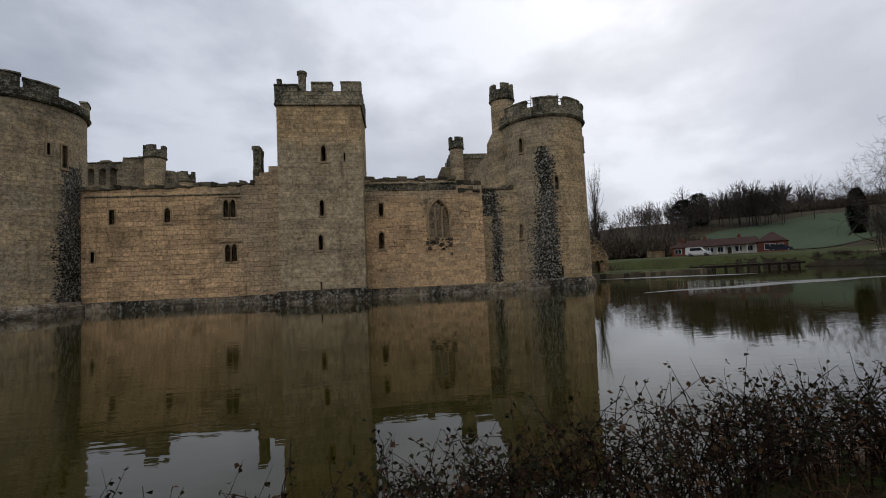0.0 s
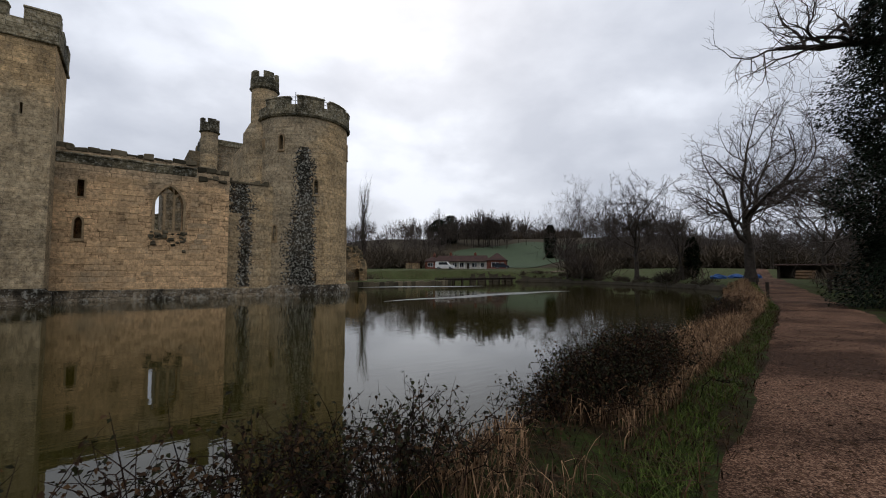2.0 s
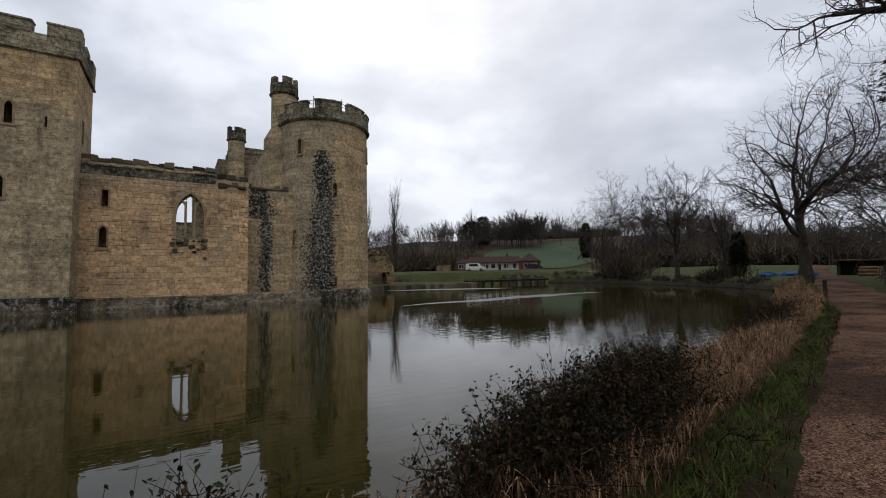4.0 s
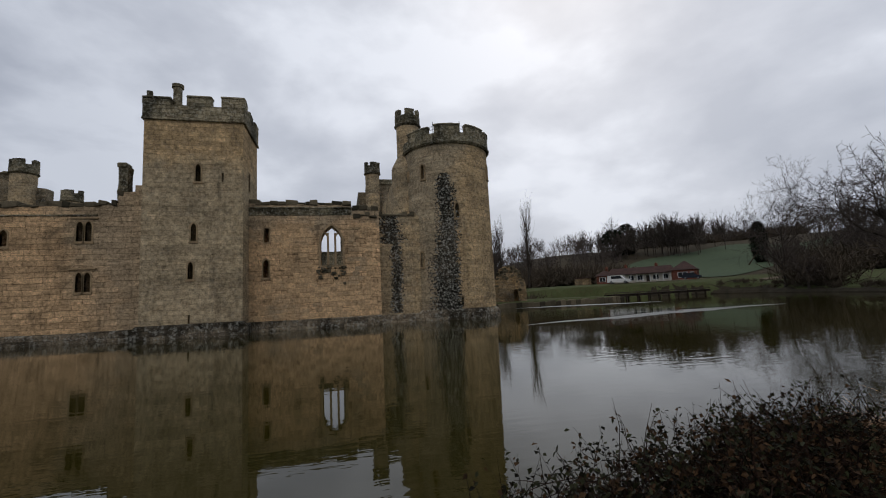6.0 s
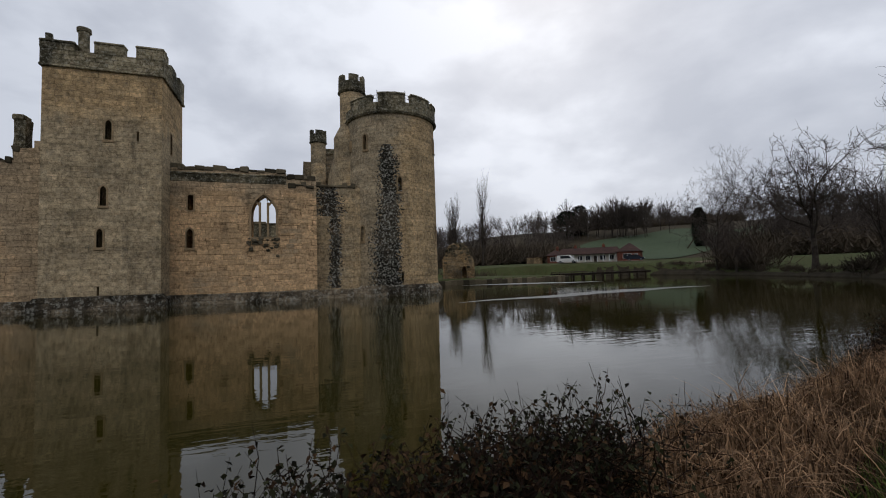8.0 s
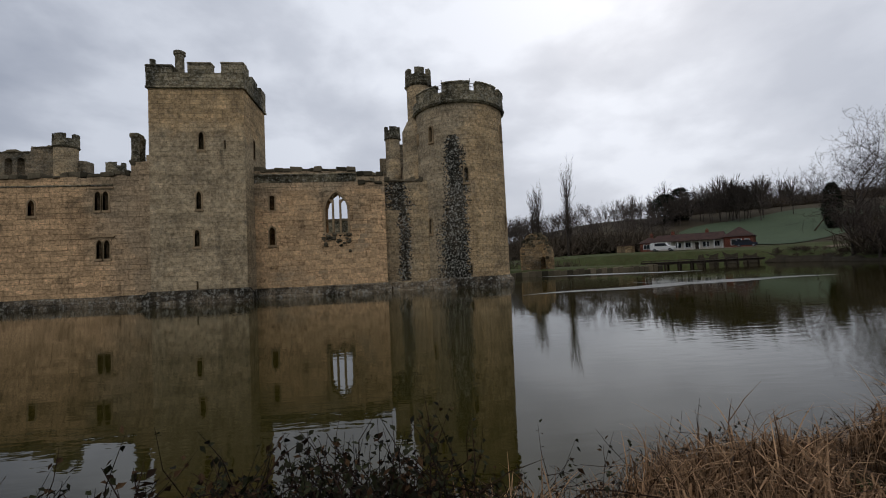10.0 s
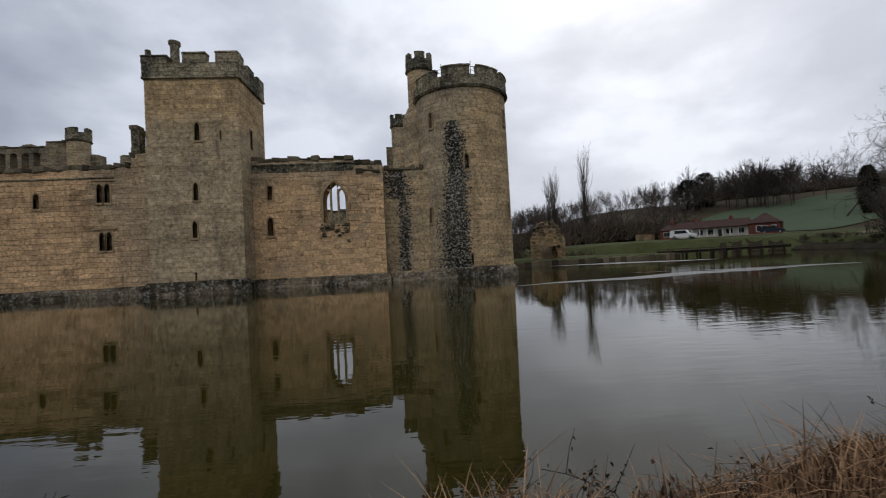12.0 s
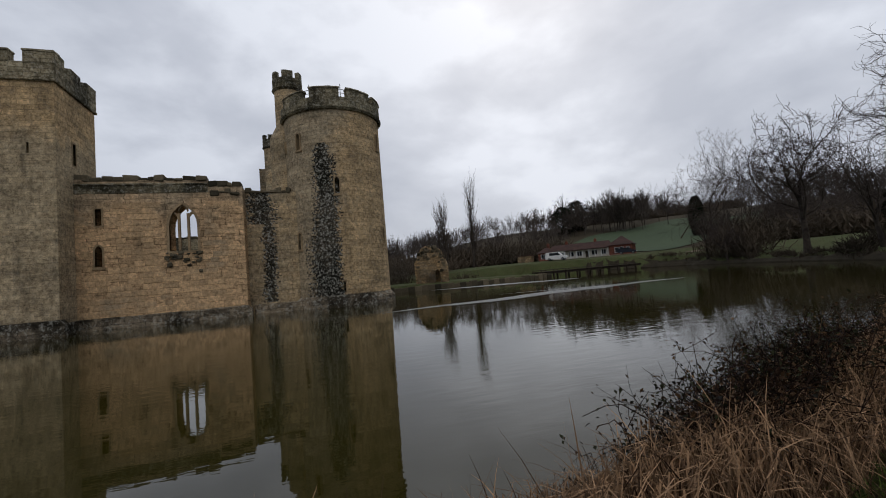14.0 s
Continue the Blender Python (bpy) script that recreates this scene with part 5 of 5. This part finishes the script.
for k, (x, f, w, d, h, canes, lv) in enumerate((
        (-16.5, 0.78, 2.2, 1.2, 0.5, 60, 16), (-14.6, 0.8, 2.2, 1.2, 0.5, 60, 18), (-13.0, 0.84, 2.0, 1.0, 0.5, 70, 18), (-11.6, 0.88, 1.8, 0.9, 0.55, 80, 20), (-10.4, 0.9, 1.6, 0.8, 0.58, 90, 22), (-9.3, 0.9, 1.5, 0.8, 0.55, 90, 24),
        (-8.2, 0.86, 1.5, 0.8, 0.66, 90, 26), (-7.2, 0.84, 1.4, 0.8, 0.7, 100, 28), (-6.2, 0.82, 1.3, 0.8, 0.7, 80, 28), (-5.3, 0.82, 1.2, 0.8, 0.64, 70, 28),
        (-4.6, 0.68, 0.9, 0.7, 0.6, 60, 28), (-2.8, 0.7, 0.7, 0.7, 0.36, 60, 30), (-2.1, 0.7, 0.9, 0.9, 0.54, 200, 36), (-1.5, 0.7, 1.0, 0.9, 0.66, 260, 36), (-0.8, 0.7, 1.0, 0.9, 0.68, 260, 36), (-0.1, 0.72, 1.0, 0.8, 0.66, 210, 34),
        (0.6, 0.86, 0.8, 0.5, 0.5, 90, 24), (1.4, 0.95, 1.0, 0.4, 0.42, 40, 20), (2.6, 0.98, 1.2, 0.3, 0.45, 30, 16), (3.8, 0.98, 1.2, 0.3, 0.45, 30, 16), (6.8, 0.72, 1.2, 0.6, 0.66, 110, 20), (7.8, 0.7, 1.2, 0.6, 0.74, 130, 20), (8.8, 0.72, 1.3, 0.6, 0.72, 110, 18), (11.0, 0.8, 1.8, 0.8, 0.8, 110, 14))):
    bx, by = bank(x, f)
    bramble(bx, by, w, d, h, 100 + k, canes, lv, 0.25 + 0.2 * (k % 3))


def reeds_and_grass():
    rnd = random.Random(9)
    rd, gr, lit = Strands(), Strands(), Strands()
    for i in range(76000):
        u = rnd.random()
        x = 0.6 + 21 * u ** 1.3 if rnd.random() < 0.84 else rnd.uniform(17, 48)
        if rnd.random() < 0.06:
            x = rnd.uniform(-4.6, 0.8)
        f = rnd.uniform(0.34, 1.08) ** 0.9
        clump = noise.noise(Vector((x * 1.1, f * 3, 5)))
        if clump < -0.28:
            continue
        px, py = bank(x, f)
        z = max(ground_z(px, py), 0.0) - 0.03
        big = x > 15
        a = rnd.uniform(0, 6.28)
        ln = rnd.uniform(0.28, 0.62) * (1 + 0.4 * clump) * (1.3 if big else 1) * (0.75 if x < 0.8 else 0.9 if x < 2.0 else 1.05)
        lean = rnd.uniform(0.03, 0.5)
        kink = rvec(rnd, 0.6)
        rd.stalk(Vector((px, py, z)), Vector((math.cos(a) * lean, math.sin(a) * lean, 0)), ln, rnd.uniform(0.005, 0.012) * (2.4 if big else 1), kink, rnd.uniform(-1.3, 0.35))
    for i in range(52000):
        x = -18 + 36 * rnd.random() if rnd.random() < 0.85 else rnd.uniform(18, 50)
        f = rnd.gauss(0.22, 0.09)
        if noise.noise(Vector((x * 0.9, f * 4, 1))) < -0.32 or f < 0.13 + 0.06 * noise.noise(Vector((x * 1.3, 0, 8))):
            continue
        px, py = bank(x, f)
        z = ground_z(px, py) - 0.02
        a = rnd.uniform(0, 6.28)
        lean = rnd.uniform(0.2, 0.9)
        gr.blade(Vector((px, py, z)), Vector((math.cos(a) * lean, math.sin(a) * lean, 0)), rnd.uniform(0.05, 0.2), rnd.uniform(0.005, 0.011) * (2 if x > 15 else 1), rnd.uniform(0.1, 0.5))
    for i in range(9000):
        x = rnd.uniform(-12, 16)
        f = rnd.uniform(0.08, 0.95)
        px, py = bank(x, f)
        z = max(ground_z(px, py), 0.0) + rnd.uniform(0.0, 0.05)
        a = rnd.uniform(0, 6.28)
        lit.blade(Vector((px, py, z)), Vector((math.cos(a), math.sin(a), 0)), rnd.uniform(0.15, 0.4), rnd.uniform(0.006, 0.012), 0.75)
    leaf = Strands()
    for i in range(5000):
        x = rnd.uniform(-14, 20)
        y = path_edge(x) + rnd.gauss(-0.2, 1.0)
        if y > water_edge(x) - 0.3:
            continue
        p = Vector((x, y, ground_z(x, y) + (0.05 if y < path_edge(x) else 0.02)))
        a = rnd.uniform(0, 6.28)
        leaf.leaf(p, Vector((math.cos(a), math.sin(a), rnd.uniform(-0.05, 0.2))).normalized(), Vector((0, 0, 1)), rnd.uniform(0.03, 0.07), rnd.uniform(0.02, 0.045))
    tagged(leaf.make("leaf_litter", M_DEADLEAF), "fallen brown leaves scattered over path and verge", "leaves", kind="stuff")
    tagged(rd.make("dry_reeds", M_REED), "bent dry tan reeds along the water's edge", "reeds", kind="stuff")
    tagged(gr.make("verge_grass", M_BLADE), "green grass verge between the path and the bank", "grass", kind="stuff")
    tagged(lit.make("dead_stalks", M_DEADLEAF), "flattened dead stalks on the bank", "grass", kind="stuff")


reeds_and_grass()


# ---------------------------------------------------------------- far shore: ruin, bridge, house, vehicles
def moved(bm, m):
    bmesh.ops.transform(bm, matrix=m, verts=bm.verts)
    return bm


def field_sheet():
    """Pasture on the hillside, laid over the slope."""
    verts, faces = [], []
    na, nr = 26, 22
    for i in range(na + 1):
        az = radians(35.5 + 20.5 * i / na)
        near = 176 + 20 * math.sin(i * 0.35) + (30 * (1 - i / 6) if i < 6 else 0)
        far = 258 + 10 * math.sin(i * 0.5) - (60 * (1 - i / 9) if i < 9 else 0)
        for k in range(nr + 1):
            r = near + (far - near) * k / nr
            x, y = -5 + r * math.sin(az), -38 + r * math.cos(az)
            verts.append((x, y, ground_z(x, y) + 0.25))
    for i in range(na):
        for k in range(nr):
            a = i * (nr + 1) + k
            faces.append((a, a + 1, a + nr + 2, a + nr + 1))
    ob = from_lists("field", verts, faces, M_FIELD, smooth=True)
    tagged(ob, "green sloping pasture on the hillside", "field", kind="structure")


field_sheet()


def track_sheet():
    verts, faces = [], []
    pts = [(62, 56), (72, 46), (82, 38), (86, 32), (84, 27), (77, 27), (74, 28)]
    for i in range(len(pts)):
        for s in (-1.3, 1.3):
            a, b = Vector(pts[max(i - 1, 0)]), Vector(pts[min(i + 1, len(pts) - 1)])
            n = Vector((-(b - a).y, (b - a).x)).normalized()
            x, y = pts[i][0] + n.x * s, pts[i][1] + n.y * s
            verts.append((x, y, ground_z(x, y) + 0.12))
    for i in range(len(pts) - 1):
        faces.append((2 * i, 2 * i + 1, 2 * i + 3, 2 * i + 2))
    tagged(from_lists("track", verts, faces, M_TRACK), "pale bare track curving over the lawn", "track", kind="structure")


track_sheet()


def ruin():
    t = thing("barbican_ruin", "small roofless stone ruin with a jagged top and dark doorway", "ruin")
    m = pose(21.4, 24.0, 0.55, 0, 0, -20) @ Matrix.Diagonal((0.74, 0.74, 0.9, 1))
    bm = bmesh.new()
    bm_prism(bm, [(-3.2, -0.6), (3.2, -0.6), (3.25, 3.0), (2.9, 3.9), (2.4, 4.1), (2.2, 5.2), (1.6, 5.7), (0.6, 6.1), (-0.8, 6.2), (-1.9, 5.8), (-2.4, 5.0), (-2.7, 4.2), (-3.2, 3.6)], 0, 1.1)
    cut = opening_cutter(pose(1.15, 0, 0.15), 0.95, 2.3, 2.0, "point")
    body = carve(bm, [cut])
    bmesh.ops.triangulate(body, faces=body.faces)
    bmesh.ops.subdivide_edges(body, edges=[e for e in body.edges if e.calc_length() > 0.9], cuts=2)
    roughen(body, 0.12, 1.6)
    part("front_wall", moved(body, m), M_RUIN, t)
    part("back_infill", moved(box(-1.0, 3.0, 2.2, 2.8, -0.6, 3.4), m), M_RUIN, t)
    for x0, x1, top in ((-3.2, -2.2, 3.8), (2.2, 3.2, 3.2)):
        bm = bmesh.new()
        bm_prism(bm, [(x0, -0.6), (x1, -0.6), (x1, top), ((x0 + x1) / 2, top + 0.6), (x0, top - 0.3)], 1.1, 5.0)
        roughen(bm, 0.15, 1.2)
        part("side_wall", moved(bm, m), M_RUIN, t)
    rnd = random.Random(3)
    for i in range(60):
        x = rnd.uniform(-2.6, 2.6)
        q = rnd.uniform(0.14, 0.34)
        z = 4.3 + 1.7 * (1 - (x / 2.9) ** 2) - abs(rnd.gauss(0, 0.9)) + 0.2
        bm = box(x - q, x + q, -0.12 - rnd.uniform(0, 0.15), 0.9, z - q * 0.6, z + q * 0.6, 0.05)
        roughen(bm, 0.1, 2.5)
        part("loose_stone", moved(bm, m), M_COPING, t)


ruin()


def revetment():
    t = thing("revetment_wall", "low dark stone revetment along the island shore", "wall", kind="structure")
    rnd = random.Random(12)
    for i in range(len(ISLE)):
        a, b = Vector(ISLE[i]), Vector(ISLE[(i + 1) % len(ISLE)])
        if (a.y + b.y) / 2 > 34:
            continue
        n = int((b - a).length / 0.9)
        ang = math.degrees(math.atan2((b - a).y, (b - a).x))
        for k in range(n):
            p = a.lerp(b, (k + 0.5) / n)
            h = 0.66 + rnd.uniform(-0.12, 0.1)
            bm = box(-0.46, 0.46, -0.3, 0.5, -0.9, h, 0.06)
            roughen(bm, 0.08, 1.5)
            part("stone", moved(bm, pose(p.x, p.y, 0, 0, 0, ang)), M_COPING, t)


revetment()


def bridge():
    t = thing("timber_footbridge", "low dark timber footbridge on posts across the moat", "bridge")
    a, b = Vector((39.5, 24.3)), Vector((67.0, 33.0))
    ln = (b - a).length
    m = pose(a.x, a.y, 0, 0, 0, math.degrees(math.atan2((b - a).y, (b - a).x)))
    n_pl = int(ln / 0.3)
    plank = None
    for i in range(n_pl):
        if plank is None:
            bm = box(-0.13, 0.13, -0.1, 2.1, -0.05, 0.05, 0.01)
            plank = part("plank", bm, M_TIMBER, t)
            me = plank.data
        else:
            plank = new("plank", me)
            plank.parent = t
        plank.matrix_local = m @ pose(0.15 + i * 0.3, 0, 0.98)
    for y in (0.1, 1.8):
        part("beam", moved(box(0, ln, y, y + 0.22, 0.6, 0.93, 0.02), m), M_TIMBER, t)
        part("rail", moved(box(0, ln, y + 0.03, y + 0.12, 1.22, 1.3, 0.02), m), M_TIMBER, t)
    for i in range(int(ln / 3.0) + 1):
        for y in (0.05, 1.85):
            part("post", moved(box(i * 3.0 - 0.13, i * 3.0 + 0.13, y - 0.02, y + 0.24, -1.2, 0.94, 0.03), m), M_TIMBER, t)
        for y in (0.1, 1.83):
            part("rail_post", moved(box(i * 3.0 - 0.05, i * 3.0 + 0.05, y, y + 0.1, 1.03, 1.25, 0.01), m), M_TIMBER, t)


bridge()


def bungalow():
    t = thing("bungalow", "long low brick and render bungalow with a dark roof", "house")
    z = ground_z(74, 61)
    m = pose(68.6, 68.0, z - 0.1, 0, 0, -48.2) @ Matrix.Diagonal((0.85, 0.85, 0.9, 1))
    part("wall", moved(box(0, 18.5, 0, 6.5, -0.6, 2.7), m), M_RENDER, t, "pale rendered middle wall")
    part("wall", moved(box(18.5, 25.0, -1.4, 7.5, -0.6, 2.9), m), M_BRICK, t, "red brick end wall")
    part("wall", moved(box(-3.6, 0.6, -0.6, 6.0, -0.6, 2.6), m), M_BRICK, t, "red brick wing wall")

    def hip(x0, x1, y0, y1, z0, z1, cut):
        bm = bmesh.new()
        o = 0.45
        v = [bm.verts.new(c) for c in ((x0 - o, y0 - o, z0), (x1 + o, y0 - o, z0), (x1 + o, y1 + o, z0), (x0 - o, y1 + o, z0), (x0 + cut, (y0 + y1) / 2, z1), (x1 - cut, (y0 + y1) / 2, z1))]
        for f in ((0, 1, 5, 4), (1, 2, 5), (2, 3, 4, 5), (3, 0, 4), (3, 2, 1, 0)):
            bm.faces.new([v[i] for i in f])
        return moved(bm, m)

    part("roof", hip(0, 18.5, 0, 6.5, 2.72, 4.7, 0.4), M_ROOF, t)
    part("roof", hip(18.5, 25.0, -1.4, 7.5, 2.92, 5.5, 3.0), M_ROOF, t)
    part("roof", hip(-3.6, 0.6, -0.6, 6.0, 2.62, 4.3, 1.6), M_ROOF, t)
    for x, y, h in ((4.5, 3.2, 5.6), (13.5, 3.2, 5.5), (-1.4, 2.5, 5.4)):
        ch = part("chimney", moved(box(x, x + 0.8, y, y + 0.7, 3.4, h, 0.03), m), M_BRICK, t)
        part("pot", moved(disc(x + 0.4, y + 0.35, 0.16, h, h + 0.4, 8), m), M_LOG, ch)
    part("veranda_roof", moved(box(5.0, 18.4, -1.5, 0.1, 2.45, 2.62), m), M_ROOF, t)
    for i in range(8):
        part("veranda_post", moved(box(5.1 + i * 1.85, 5.24 + i * 1.85, -1.4, -1.26, -0.3, 2.45), m), M_WHITE, t)
    for x, w, y, z0, z1 in ((1.2, 1.6, 0, 0.9, 2.1), (3.4, 1.2, 0, 0.9, 2.1), (6.3, 1.4, 0, 0.8, 2.1), (8.8, 1.4, 0, 0.8, 2.1), (13.2, 1.6, 0, 0.8, 2.1), (16.0, 1.4, 0, 0.8, 2.1), (20.2, 2.4, -1.4, 0.8, 2.2), (23.4, 0.9, -1.4, 0.9, 2.2), (-2.6, 1.8, -0.6, 0.9, 2.1)):
        wn_ = part("window", moved(box(x - 0.08, x + w + 0.08, y - 0.06, y + 0.04, z0 - 0.08, z1 + 0.08, 0.01), m), M_WHITE, t)
        for k in range(2):
            part("pane", moved(box(x + k * w / 2 + 0.04, x + (k + 1) * w / 2 - 0.04, y - 0.075, y - 0.05, z0, z1), m), M_GLASS, wn_)
    part("door", moved(box(11.3, 12.3, -0.06, 0.03, -0.2, 2.05, 0.01), m), M_TIMBER, t)
    s = thing("outbuilding", "small ochre brick outbuilding beside the bungalow", "shed")
    part("wall", moved(box(-11.5, -7.0, 1.5, 5.0, -0.8, 2.3), m), M_RUIN, s)
    part("roof", moved(box(-11.8, -6.7, 1.2, 5.3, 2.3, 2.5, 0.03), m), M_ROOF, s)


bungalow()


def car(label, x, y, deg, paint, tall, length=4.7):
    t = thing("parked_car" if tall < 1.8 else "parked_van", label, "vehicle")
    z = ground_z(x, y)
    m = pose(x, y, z + 0.06, 0, 0, deg)
    bm = bmesh.new()
    hood = 0.95 if tall < 1.8 else 1.1
    pts = [(-length / 2, 0.35), (length / 2, 0.35), (length / 2, hood * 0.85), (length * 0.27, hood), (length * 0.13, tall), (-length * (0.36 if tall < 1.8 else 0.47), tall), (-length / 2, hood)]
    bm_prism(bm, pts, -0.88, 0.88)
    bmesh.ops.bevel(bm, geom=list(bm.edges), offset=0.07, segments=2, affect="EDGES")
    body = part("body", moved(bm, m), paint, t, smooth=False)
    for s in (-0.89, 0.86):
        bm = bmesh.new()
        bm_prism(bm, [(-length * 0.3, hood + 0.08), (length * 0.22, hood + 0.08), (length * 0.12, tall - 0.12), (-length * 0.3, tall - 0.12)], s, s + 0.03)
        part("side_window", moved(bm, m), M_GLASS, t)
    for wx in (-length * 0.31, length * 0.32):
        for wy in (-0.84, 0.84):
            bm = disc(0, 0, 0.33, -0.11, 0.11, 18)
            w = part("wheel", moved(bm, m @ pose(wx, wy, 0.33, 90, 0, 0)), M_TYRE, t)
            bm = disc(0, 0, 0.19, -0.125, 0.125, 12)
            part("hub", moved(bm, m @ pose(wx, wy, 0.33, 90, 0, 0)), M_METAL, w)
    for wy in (-0.6, 0.6):
        part("headlight", moved(box(length / 2 - 0.05, length / 2 + 0.02, wy - 0.15, wy + 0.15, hood * 0.62, hood * 0.76, 0.01), m), M_WHITE, t)
    return t


car("white panel van parked in front of the bungalow", 61.3, 53.4, -48, M_WHITE, 1.95, 5.0)
car("dark car parked beside the brick gable", 78.5, 49.5, -46, M_CARDARK, 1.5, 4.2)


def stirred_water_sheen():
    def strip(pts, width, seed):
        verts, faces = [], []
        for i, (x, y) in enumerate(pts):
            w = width * math.sin(math.pi * (i + 0.35) / len(pts)) * (1 + 0.3 * noise.noise(Vector((x, y, seed))))
            w *= 1.5
            verts += [(x, y - w / 2, 0.006), (x, y + w / 2, 0.006)]
        for i in range(len(pts) - 1):
            faces.append((2 * i, 2 * i + 2, 2 * i + 3, 2 * i + 1))
        ob = from_lists("stirred_water_sheen", verts, faces, M_WAKE_SHEEN)
        tagged(ob, "pale streak of sky sheen painted on wind-stirred moat water", "water", kind="structure")

    def smooth_line(ctrl, n=28):
        xs = np.linspace(ctrl[0][0], ctrl[-1][0], n)
        return [(float(x), float(np.interp(x, [c[0] for c in ctrl], [c[1] for c in ctrl])) + 0.3 * math.sin(x * 0.7)) for x in xs]

    # sheets just above the water that carry the painted sky sheen
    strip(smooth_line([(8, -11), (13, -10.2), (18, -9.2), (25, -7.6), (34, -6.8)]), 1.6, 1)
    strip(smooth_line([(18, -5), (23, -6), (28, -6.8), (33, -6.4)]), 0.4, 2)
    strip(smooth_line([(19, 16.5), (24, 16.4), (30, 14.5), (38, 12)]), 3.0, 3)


stirred_water_sheen()


# ---------------------------------------------------------------- woodyard at the end of the path
def woodyard():
    t = thing("timber_shed", "open dark timber shed with a low brown roof", "shed")
    z = ground_z(69.5, -20.2)
    m = pose(69.5, -20.2, z, 0, 0, -78) @ Matrix.Diagonal((0.75, 0.75, 0.75, 1))
    for x in (-4.5, -1.5, 1.5, 4.5):
        part("post", moved(box(x - 0.12, x + 0.12, -2.2, -1.96, -0.3, 2.5, 0.02), m), M_TIMBER, t)
    part("back_wall", moved(box(-4.8, 4.8, 2.0, 2.15, -0.3, 2.4), m), M_TIMBER, t)
    for x in (-4.8, 4.65):
        part("side_wall", moved(box(x, x + 0.15, -2.1, 2.0, -0.3, 2.4), m), M_TIMBER, t)
    bm = bmesh.new()
    bm_prism(bm, [(-5.2, 2.5), (5.2, 2.5), (5.2, 2.66), (-5.2, 2.66)], -2.9, 2.6)
    for v in bm.verts:
        v.co.z += 1.1 * (1 - abs(v.co.y) / 2.9) if abs(v.co.y) < 2.7 else (0.45 if v.co.y > 0 else -0.05)
    part("roof", moved(bm, m), M_ROOF, t)
    for k, (x, y, w, h) in enumerate(((67.0, -12.0, 1.6, 0.45), (66.0, -14.5, 1.3, 0.55), (64.5, -10.6, 1.0, 0.45))):
        bm = bmesh.new()
        bmesh.ops.create_icosphere(bm, subdivisions=3, radius=1.0)
        for v in bm.verts:
            v.co = Vector((v.co.x * w / 2, v.co.y * 1.1, max(v.co.z, -0.25) * h)) + noise.noise_vector(v.co * 1.6 + Vector((k, 0, 0))) * 0.22
        ob = part("tarpaulin", moved(bm, pose(x, y, ground_z(x, y) + 0.15, 0, 0, 20 * k)), M_TARP)
        tagged(ob, "crumpled blue tarpaulin over a heap in the yard", "tarpaulin", "yard tarpaulins")
    rnd = random.Random(8)
    log = thing("log_pile", "stacked pile of cut logs beside the path", "logs")
    for i in range(14):
        row, col = divmod(i, 5)
        bm = disc(0, 0, 0.2 + rnd.uniform(-0.04, 0.04), -0.8, 0.8, 10)
        part("log", moved(bm, pose(60.5 + col * 0.42 + row * 0.2, -21.5, ground_z(60.5, -21.5) + 0.18 + row * 0.36, 90, 0, rnd.uniform(-6, 6))), M_LOG, log)
    for x, y, h, lb in ((24.9, path_edge(24.9) + 0.25, 0.95, "short wooden post at the edge of the path"), (44.0, path_edge(44) + 0.3, 0.9, "short wooden post at the edge of the path")):
        z = ground_z(x, y)
        bm = box(x - 0.08, x + 0.08, y - 0.08, y + 0.08, z - 0.3, z + h, 0.015)
        tagged(part("wooden_post", bm, M_TIMBER), lb, "post", "path posts")
    f = thing("field_gate", "dark wooden gate beside the path", "gate")
    gx, gy = 31.0, path_edge(31.0) - 4.2
    m = pose(gx, gy, ground_z(gx, gy), 0, 0, 70)
    for x in (-0.9, 0.9):
        part("post", moved(box(x - 0.09, x + 0.09, -0.09, 0.09, -0.3, 1.3, 0.02), m), M_TIMBER, f)
    for z in (0.25, 0.5, 0.75, 1.0, 1.18):
        part("bar", moved(box(-0.82, 0.82, -0.03, 0.03, z - 0.05, z + 0.05, 0.01), m), M_TIMBER, f)


woodyard()


def tower_rail():
    """Thin wire rail in the gaps of the corner tower's battlements."""
    t = thing("safety_rail", "thin metal safety rail between the battlements", "rail")
    cx, cy, r = RT
    for z in (17.55, 17.85):
        st = Strands()
        st.tube([Vector((cx + (r - 0.5) * math.cos(radians(a)), cy + (r - 0.5) * math.sin(radians(a)), z)) for a in range(-170, 10, 6)], [0.025] * 30, 4)
        st.make("wire", M_METAL, t)
    for a in (-121, -81, -41):
        bm = disc(cx + (r - 0.5) * math.cos(radians(a)), cy + (r - 0.5) * math.sin(radians(a)), 0.03, 16.0, 18.3, 6)
        part("stanchion", bm, M_METAL, t)


tower_rail()
